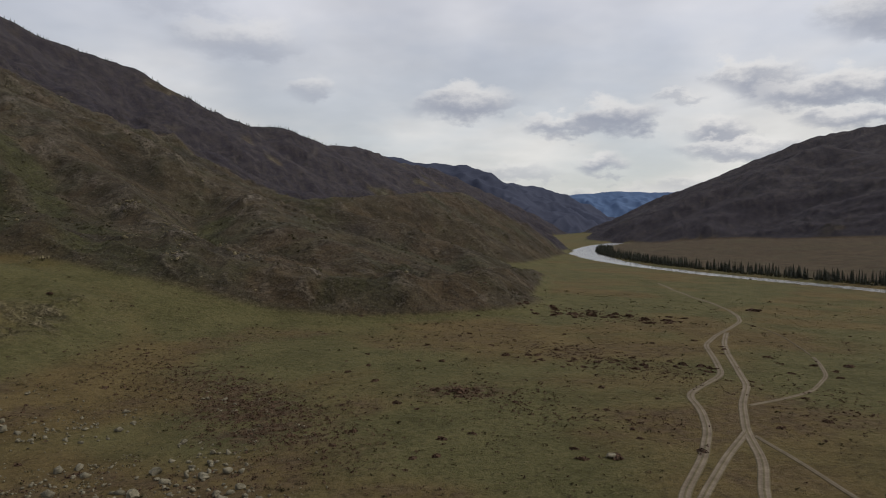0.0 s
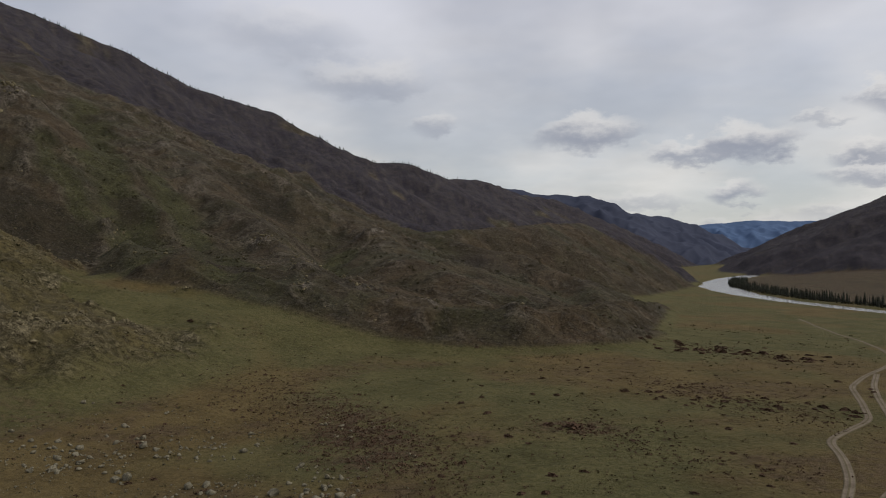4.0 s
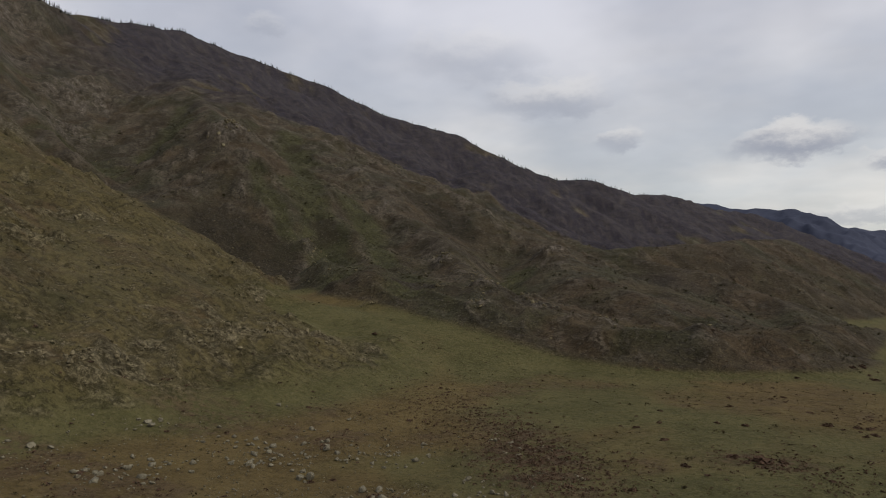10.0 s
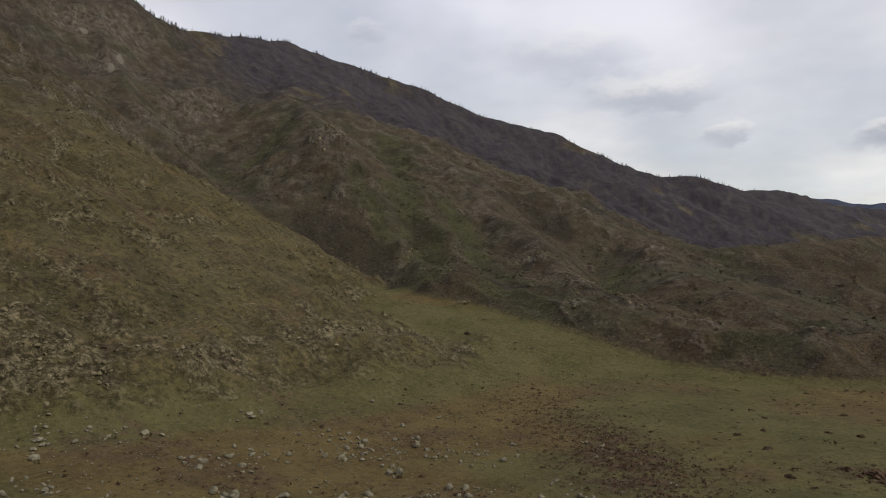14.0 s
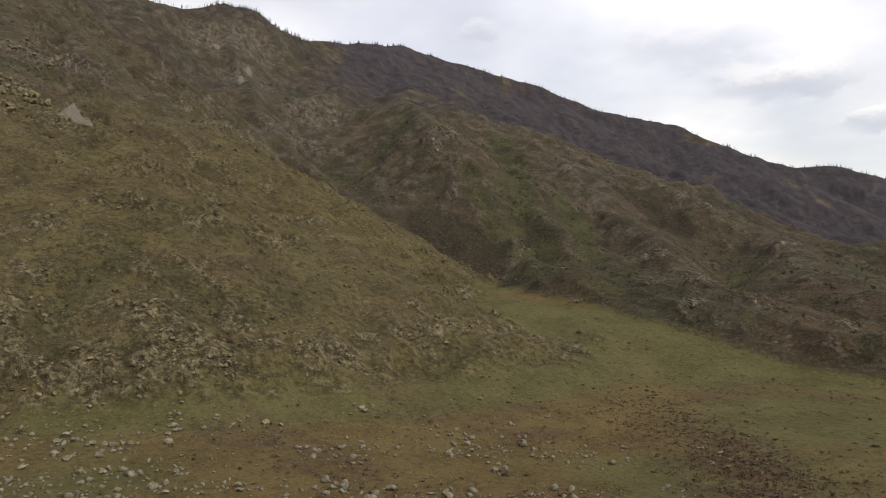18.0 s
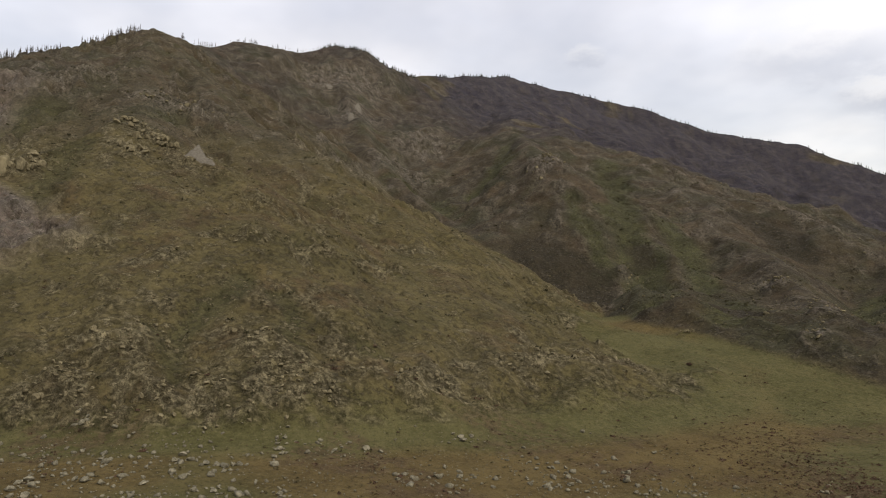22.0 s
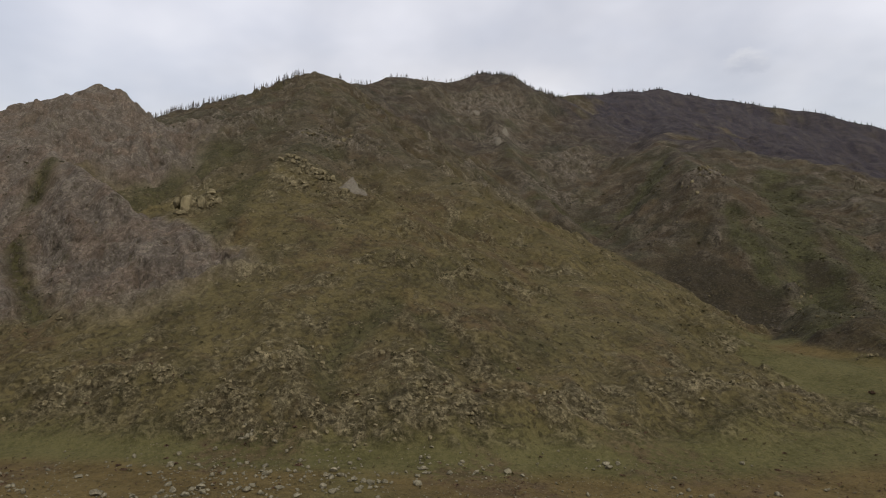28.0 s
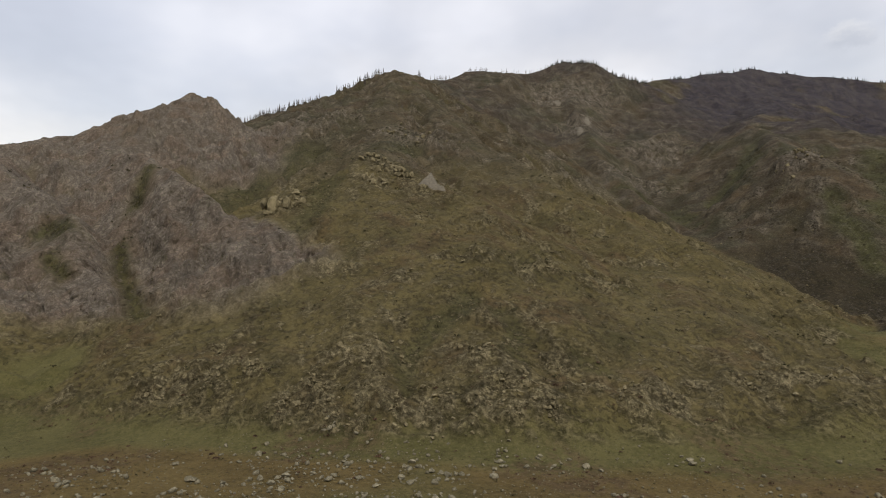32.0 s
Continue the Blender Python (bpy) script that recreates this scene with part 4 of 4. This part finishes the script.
# ---- boulders on the flat ----
def boulders():
    first = []
    for v, f in STONES:
        me = poly_mesh("boulder", v, f, M_BOULDER)
        first.append(me)
    known = [(-140, 51, 2.0), (-142, 59, 1.9), (-140, 74, 1.7), (-135, 44, 1.6), (-109, 57, 1.8), (-115, 64, 1.7), (-86, 92, 2.2), (-134, 125, 1.9), (-123, 162, 1.6),
             (-98, 121, 1.8), (-95, 146, 1.7), (-82, 121, 2.5), (-101, 69, 1.6), (-133, 99, 1.4), (-101, 131, 1.5), (-101, 165, 1.3), (-113, 95, 1.5), (-151, 5, 2.9), (-168, 1, 1.7),
             (-139, 62, 2.1), (-148, 54, 1.8), (-176, 40, 2.0), (-176, 32, 1.6), (-144, 26, 1.9), (-144, 77, 1.9), (-132, 124, 2.0), (29, 117, 1.9)]
    # each heap is a great stone with lesser ones leaning about it
    heap = np.random.RandomState(35)
    for hx, hy, hs in known[:26]:
        known += [(hx + heap.normal() * 1.6, hy + heap.normal() * 1.6, hs * heap.uniform(0.3, 0.75)) for _ in range(heap.randint(1, 5))]
    x, y, rng = scatter(3200, 20, 104, 95, 205, 33)
    z, rise, rock, rd, road, cliff, far, mid, dip, kinds = probe(x, y)
    want = smooth(-0.2, 0.5, fbm(x, y, 30, 3, 99) + 0.25 * smooth(25, 45, np.degrees(np.arctan2(-x, y)))) * smooth(190, 165, far) * (rise < 4)
    keep = np.nonzero(rng.uniform(0, 1, len(x)) < want)[0]
    spots = list(known) + [(x[i], y[i], float(np.clip(rng.lognormal(0.08, 0.45), 0.5, 2.8))) for i in keep]
    one = spots[:len(known)] + spots[len(known)::3][:290 - len(known)]
    h = height([p[0] for p in one], [p[1] for p in one])
    for n, ((bx, by, s), bz) in enumerate(zip(one, h)):
        s = s * (1.2 if n < len(known) else 1.0)
        ob = tagged(new("boulder", first[n % len(first)]), "rounded grey granite boulder lying in dry grass" if s > 1.4 else "small grey stone half sunk in dry grass", "boulder", "boulders on the flat")
        ob.matrix_world = pose(bx, by, bz + s * 0.17, rng.uniform(-15, 15), rng.uniform(-15, 15), rng.uniform(0, 360)) @ Matrix.Diagonal((s, s, s, 1))
    taken = set(one)
    rest = np.array([p for p in spots if p not in taken])
    if len(rest):
        strew("field_stone", rest[:, 0], rest[:, 1], height(rest[:, 0], rest[:, 1]), rest[:, 2], CHIPS, M_BOULDER, rng, 0.2, "small grey stones strewn over dry pasture", "stones")
    x, y, rng = scatter(9000, 14, 104, 92, 215, 34)
    z, rise, rock, rd, road, cliff, far, mid, dip, kinds = probe(x, y)
    keep = (rng.uniform(0, 1, len(x)) < 0.25 + 0.75 * smooth(-0.1, 0.5, fbm(x, y, 24, 3, 99))) & (rise < 5) & (rng.uniform(0, 1, len(x)) < smooth(205, 180, far) * smooth(5, -50, x))
    strew("field_stone", x[keep], y[keep], z[keep], np.clip(rng.lognormal(-0.95, 0.4, len(x)), 0.2, 0.9)[keep], CHIPS, M_BOULDER, rng, 0.1, "small brown-grey stones strewn over dry pasture", "stones")


boulders()


# ---- tussocks and low shrubs ----
def tuft_shape(rng, n, spread, tall):
    """A tuft of broad blades or twigs, of unit size."""
    v, f = [], []
    for _ in range(n):
        a, r = rng.uniform(0, 2 * np.pi), spread * math.sqrt(rng.uniform(0, 1))
        c = np.array([r * math.cos(a), r * math.sin(a), tall * rng.uniform(0.0, 1.0) * (1.0 - (r / spread) ** 2 * 0.75)])
        d = rng.normal(size=3)
        d = d / np.linalg.norm(d)
        e = np.cross(d, rng.normal(size=3))
        e = e / np.linalg.norm(e)
        s = rng.uniform(0.10, 0.24)
        b = len(v)
        v += [c - d * s, c + e * s * 0.8, c + d * s, c - e * s * 0.6 + np.array([0, 0, s * 0.4])]
        f += [(b, b + 1, b + 2), (b, b + 2, b + 3)]
    return np.array(v), np.array(f)


TUFTS = [tuft_shape(RNG, 10, 0.5, 0.45) for _ in range(8)]
BUSHES = [tuft_shape(RNG, 90, 0.55, 0.62) for _ in range(6)]


def low_growth():
    x, y, rng = scatter(60000, -40, 108, 85, 420, 41, 1.2)
    z, rise, rock, rd, road, cliff, far, mid, dip, kinds = probe(x, y)
    want = (0.10 + 0.35 * smooth(0.0, 0.5, fbm(x, y, 24, 3, 101)) + 0.7 * kinds["heath"]) * smooth(3, 5, road) * (rd > 45)
    keep = rng.uniform(0, 1, len(x)) < want * 0.5
    size = np.clip(rng.lognormal(-0.5, 0.4, len(x)), 0.25, 1.5) * (0.8 + far / 600)
    red = rng.uniform(0, 1, len(x)) < 0.25 + 0.75 * kinds["heath"]
    a, b = keep & red, keep & ~red
    for cx, cy, w, h, n in ((-44, 155, 46, 14, 1700), (4, 166, 12, 8, 160), (-85, 190, 30, 20, 420), (40, 215, 30, 14, 260), (58, 190, 40, 16, 420), (20, 150, 36, 18, 300), (75, 300, 40, 14, 380), (100, 150, 30, 16, 200)):
        g = rng.normal(size=(n, 2)) * 0.5
        c, sn = 0.6, -0.8
        hx, hy = cx + g[:, 0] * w * c - g[:, 1] * h * sn, cy + g[:, 0] * w * sn + g[:, 1] * h * c
        hs = np.clip(rng.lognormal(-0.45, 0.4, n), 0.3, 1.4)
        strew("heath_tuft", hx, hy, height(hx, hy), hs, TUFTS, M_SHRUB, rng, 0, "dense patch of dark red-brown heath", "heath", True)
    strew("heath_tuft", x[a], y[a], z[a], size[a], TUFTS, M_SHRUB, rng, 0, "dark red-brown heath tufts in patches on pasture", "heath", True)
    strew("grass_tussock", x[b], y[b], z[b], size[b], TUFTS, M_TUSSOCK, rng, 0, "olive tussocks of spring grass", "grass", True)
    # dwarf scrub on the slopes and in the gullies
    x, y, rng = scatter(110000, -10, 108, 170, 900, 42, 1.1)
    z, rise, rock, rd, road, cliff, far, mid, dip, kinds = probe(x, y)
    keep = (rng.uniform(0, 1, len(x)) < 0.10 + 0.5 * kinds["lush"] + 0.35 * kinds["forest"]) & (rise > 5) & (rng.uniform(0, 1, len(x)) < 0.25 + 0.3 * smooth(280, 420, far))
    size = np.clip(rng.lognormal(-0.05, 0.45, len(x)), 0.4, 2.6) * (0.7 + far / 600)
    strew("hill_scrub", x[keep], y[keep], z[keep], size[keep], TUFTS, M_SCRUB, rng, 0, "dark low scrub scattered over the hillside", "scrub", True)


low_growth()


def shrubs():
    first = [poly_mesh("shrub", v, f, M_SHRUB) for v, f in BUSHES]
    rng = np.random.RandomState(51)
    spots = [(4, 165, 4.5), (-2, 168, 3.0), (152, 335, 6.0), (156, 338, 4.0), (100, 210, 3.5), (46, 120, 2.4), (30, 117, 3.0), (24, 116, 2.2), (117, 196, 3.2), (-144, 250, 3.0)]
    spots += [(40 + 62 * u + rng.normal() * 5, 318 - 34 * u + rng.normal() * 7, rng.uniform(1.8, 4.2)) for u in rng.uniform(0, 1, 46)]
    spots += [(20 + 60 * u + rng.normal() * 6, 214 - 20 * u + rng.normal() * 6, rng.uniform(1.2, 2.6)) for u in rng.uniform(0, 1, 34)]
    x, y, r2 = scatter(90, -30, 15, 110, 330, 52)
    spots += [(a, b, rng.uniform(0.9, 2.2)) for a, b in zip(x, y)]
    x, y, r2 = scatter(60, 15, 100, 110, 240, 53)
    spots += [(a, b, rng.uniform(0.9, 1.9)) for a, b in zip(x, y)]
    h = height([p[0] for p in spots], [p[1] for p in spots])
    for n, ((bx, by, s), bz) in enumerate(zip(spots, h)):
        ob = tagged(new("shrub", first[n % len(first)]), "dark brown leafless shrub on pasture" if s > 2 else "low dark brown heath shrub", "shrub", "shrubs on the flat")
        ob.matrix_world = pose(bx, by, bz - 0.05 * s, 0, 0, rng.uniform(0, 360)) @ Matrix.Diagonal((s, s * rng.uniform(0.6, 0.9), s * rng.uniform(0.4, 0.62), 1))


shrubs()


# ---- trees ----
def trunk_shape(tall, thick, sides=6):
    v, f = [], []
    for k, (h, r) in enumerate(((0, 1.0), (0.3, 0.75), (0.7, 0.4), (1.0, 0.06))):
        for i in range(sides):
            a = 2 * np.pi * i / sides
            v.append((math.cos(a) * r * thick, math.sin(a) * r * thick, h * tall - (0.6 if k == 0 else 0)))
    for k in range(3):
        for i in range(sides):
            j = (i + 1) % sides
            f.append((k * sides + i, k * sides + j, k * sides + sides + j))
            f.append((k * sides + i, k * sides + sides + j, k * sides + sides + i))
    return np.array(v), np.array(f)


def spruce_crown(rng, tall):
    """Whorls of drooping needle boughs."""
    v, f = [], []
    h = 0.08 * tall
    while h < tall * 0.99:
        u = h / tall
        reach = 0.21 * tall * (1 - u) ** 0.85 + 0.12
        n = max(5, int(9 * (1 - u) + 4))
        for _ in range(n):
            a = rng.uniform(0, 2 * np.pi)
            r = reach * rng.uniform(0.65, 1.15)
            d, e = np.array([math.cos(a), math.sin(a), 0]), np.array([-math.sin(a), math.cos(a), 0])
            top = np.array([0, 0, h + 0.05 * tall])
            w = r * rng.uniform(0.28, 0.42)
            b = len(v)
            v += [top, d * r * 0.6 + e * w + [0, 0, h - 0.02 * tall], d * r + [0, 0, h - 0.06 * tall * (1 - u)], d * r * 0.6 - e * w + [0, 0, h - 0.02 * tall]]
            f += [(b, b + 1, b + 2), (b, b + 2, b + 3)]
        h += 0.055 * tall
    return np.array(v), np.array(f)


def larch_crown(rng, tall):
    """Bare upswept twigs."""
    v, f = [], []
    for _ in range(68):
        h = tall * rng.uniform(0.22, 0.99)
        u = h / tall
        a, r = rng.uniform(0, 2 * np.pi), 0.16 * tall * (1.05 - u) * rng.uniform(0.6, 1.2) + 0.15
        d, e = np.array([math.cos(a), math.sin(a), 0]), np.array([-math.sin(a), math.cos(a), 0])
        b = len(v)
        w = 0.07 + 0.04 * r
        v += [np.array([0, 0, h - w]), np.array([0, 0, h + w]), d * r + [0, 0, h + r * 0.35], d * r * 0.5 + e * w * 2 + [0, 0, h + r * 0.2]]
        f += [(b, b + 2, b + 1), (b, b + 3, b + 2)]
    return np.array(v), np.array(f)


def tree_kind(name, crown, mat, tall, label, n, group):
    made = []
    for _ in range(n):
        root = tagged(new(name), label, "tree", group)
        v, f = trunk_shape(tall, 0.028 * tall)
        part("trunk", poly_mesh("trunk", v, f, M_BARK), None, root)
        v, f = crown(RNG, tall)
        part("crown", poly_mesh("crown", v, f, mat), None, root)
        made.append(root)
    return made


def plant(kinds, spots, rng):
    """The first spots take the originals, and the rest their copies."""
    z = height([p[0] for p in spots], [p[1] for p in spots])
    for n, ((x, y), h) in enumerate(zip(spots, z)):
        s = rng.uniform(0.7, 1.25)
        m = pose(x, y, h, rng.uniform(-3, 3), rng.uniform(-3, 3), rng.uniform(0, 360))
        root = kinds[n] if n < len(kinds) else copy_thing(kinds[n % len(kinds)], m)
        root.matrix_basis = m @ Matrix.Diagonal((s, s, s, 1))


def along(line, u):
    pts = np.array(line, float)[:, :2]
    s = np.r_[0, np.cumsum(np.hypot(*np.diff(pts, axis=0).T))]
    return np.interp(u * s[-1], s, pts[:, 0]), np.interp(u * s[-1], s, pts[:, 1])


def woods():
    rng = np.random.RandomState(61)
    bank = [p for p in RIVER if 380 < p[1] < 1500]
    u = rng.uniform(0, 1, 700) ** 1.15
    bx, by = along(bank, u)
    off = 24 + 26 * rng.uniform(0, 1, 700) ** 1.3
    bx = bx + off
    spruce = tree_kind("spruce_tree", spruce_crown, M_NEEDLE, 8.0, "dark green spruce on the far river bank", 5, "spruces along the river")
    plant(spruce, list(zip(bx[:150], by[:150])), rng)
    shapes = [(v / 10, f) for v, f in (spruce_crown(RNG, 10.0) for _ in range(3))]
    strew("river_wood", bx[150:], by[150:], height(bx[150:], by[150:]), rng.uniform(6, 11, 550), shapes, M_NEEDLE, rng, 0, "dense dark conifer belt beside the river", "forest", True)
    # low growth that closes the belt, and a thin line of it on the near bank
    u = rng.uniform(0, 1, 1500) ** 1.1
    sx, sy = along(bank, u)
    side = np.where(rng.uniform(0, 1, 1500) < 0.8, 1.0, -1.0)
    sx = sx + side * (np.where(side > 0, 22, 17) + rng.uniform(0, 26, 1500) * np.where(side > 0, 1.0, 0.3))
    strew("bank_scrub", sx, sy, height(sx, sy), rng.uniform(2.0, 4.6, 1500) * np.where(side > 0, 1.0, 0.45), TUFTS, M_SCRUB, rng, 0, "dark low willow scrub along the river banks", "scrub", True)
    # trees along the skyline of the hill
    def crest_spots(a0, a1, n, r0, r1, clump):
        """Spots on the skyline as seen from the flight: headings in degrees, ranges in metres."""
        a = rng.uniform(a0, a1, n * 3)
        a = a[perlin(a * 1.0, a * 0.0, clump, 67) > -0.25][:n]
        r = np.arange(r0, r1, 8.0)
        qx, qy = CX - r[None] * np.sin(np.radians(a))[:, None], CY + r[None] * np.cos(np.radians(a))[:, None]
        up = (height(qx.ravel(), qy.ravel()).reshape(qx.shape) - 39) / r[None]
        k = np.argmax(up, 1)
        back = rng.uniform(-14, 10, len(a))
        return list(zip(qx[np.arange(len(a)), k] - back * np.sin(np.radians(a)), qy[np.arange(len(a)), k] + back * np.cos(np.radians(a))))

    larch = tree_kind("larch_tree", larch_crown, M_TWIG, 9.0, "bare grey-brown larch on the mountain crest", 5, "larches on the crest")
    plant(larch, crest_spots(76.6, 88.5, 230, 800, 1400, 1.6) + crest_spots(47, 74.6, 150, 1000, 2200, 1.2), rng)
    conifer = tree_kind("conifer_tree", spruce_crown, M_NEEDLE, 8.0, "dark conifer on the wooded mountain crest", 4, "conifers on the far crest")
    plant(conifer, crest_spots(8, 64, 280, 1200, 2900, 2.2), rng)
    # bare woods on the high slopes
    x, y, r3 = scatter(26000, -6, 85, 800, 2700, 62, 0.9)
    z, rise, rock, rd, road, cliff, far, mid, dip, kinds = probe(x, y)
    keep = r3.uniform(0, 1, len(x)) < kinds["forest"] * 0.22
    mini = []
    for _ in range(4):
        v, f = larch_crown(RNG, 10.0)
        mini.append((v / 10, f))
    strew("bare_wood", x[keep], y[keep], z[keep], r3.uniform(4, 8, len(x))[keep], [(v[:96], f[:48]) for v, f in mini], M_TWIG, r3, 0, "thin bare larch woods on the dark upper slopes", "forest", True)


woods()


# ---- scree ----
def scree(corners, wide, label):
    """A fan of rubble draped on the slope: a head, and a foot."""
    (hx, hy), (fx, fy) = corners
    u, w = np.meshgrid(np.linspace(0, 1, 26), np.linspace(-1, 1, 22), indexing="ij")
    dx, dy = fx - hx, fy - hy
    n = math.hypot(dx, dy)
    half = wide * (0.06 + 0.94 * u) * (1 + 0.12 * np.sin(9 * u) + 0.1 * np.cos(23 * u))
    x, y = hx + dx * u + w * half * dy / n, hy + dy * u - w * half * dx / n
    z = height(x.ravel(), y.ravel()).reshape(x.shape)
    z = 0.5 * z + 0.5 * z.mean(1, keepdims=True) + 0.9 - 1.6 * np.abs(w) ** 3 - 1.2 * smooth(0.9, 1.0, u)
    me = grid_mesh("scree", x[:, ::-1], y[:, ::-1], z[:, ::-1], closed=False)
    me.materials.append(M_SCREE)
    tagged(new("scree", me), label, "scree", kind="stuff")


M_SCREE = plain_material("grey_rubble", (0.080, 0.070, 0.053), (0.145, 0.127, 0.098), 0.8, 0.95, 0.1, 0.9, 0.5, 0.0)


def talus(foot, head, wide, tall):
    """A heap of rubble with a pointed head, its back and sides dying into the slope."""
    (fx, fy), (hx, hy) = foot, head
    u, w = np.meshgrid(np.linspace(-0.06, 1.5, 40), np.linspace(-1, 1, 31), indexing="ij")
    dx, dy = hx - fx, hy - fy
    n = math.hypot(dx, dy)
    half = wide * np.where(u < 1, 1.0 - 0.9 * u, 0.1 + 0.5 * (u - 1)) * (1 + 0.10 * np.sin(11 * u))
    x, y = fx + dx * u - w * half * dy / n, fy + dy * u + w * half * dx / n
    low = height(x.ravel(), y.ravel()).reshape(x.shape)
    base = float(height([fx], [fy])[0])
    up = base + tall * np.where(u < 1, u, 1 - 2.2 * (u - 1)) + 0.3 * fbm(x, y, 3, 3, 66)
    z = np.maximum(low - 0.6, up - (np.abs(w) ** 4) * (up - low + 0.8) - 0.8 * smooth(0.0, -0.06, u))
    me = grid_mesh("scree", x[:, ::-1], y[:, ::-1], z[:, ::-1], closed=False)
    me.materials.append(M_SCREE)
    tagged(new("scree", me), "triangle of pale grey scree below a rock face", "scree", kind="stuff")


talus((-366, 125), (-383, 133), 12.0, 13.5)
scree([(-1010, 610), (-955, 575)], 7, "pale streak of scree in a high gully")
scree([(-965, 560), (-905, 540)], 8, "pale streak of scree in a high gully")
scree([(-1125, 610), (-1075, 585)], 12, "pale streak of scree in a high gully")
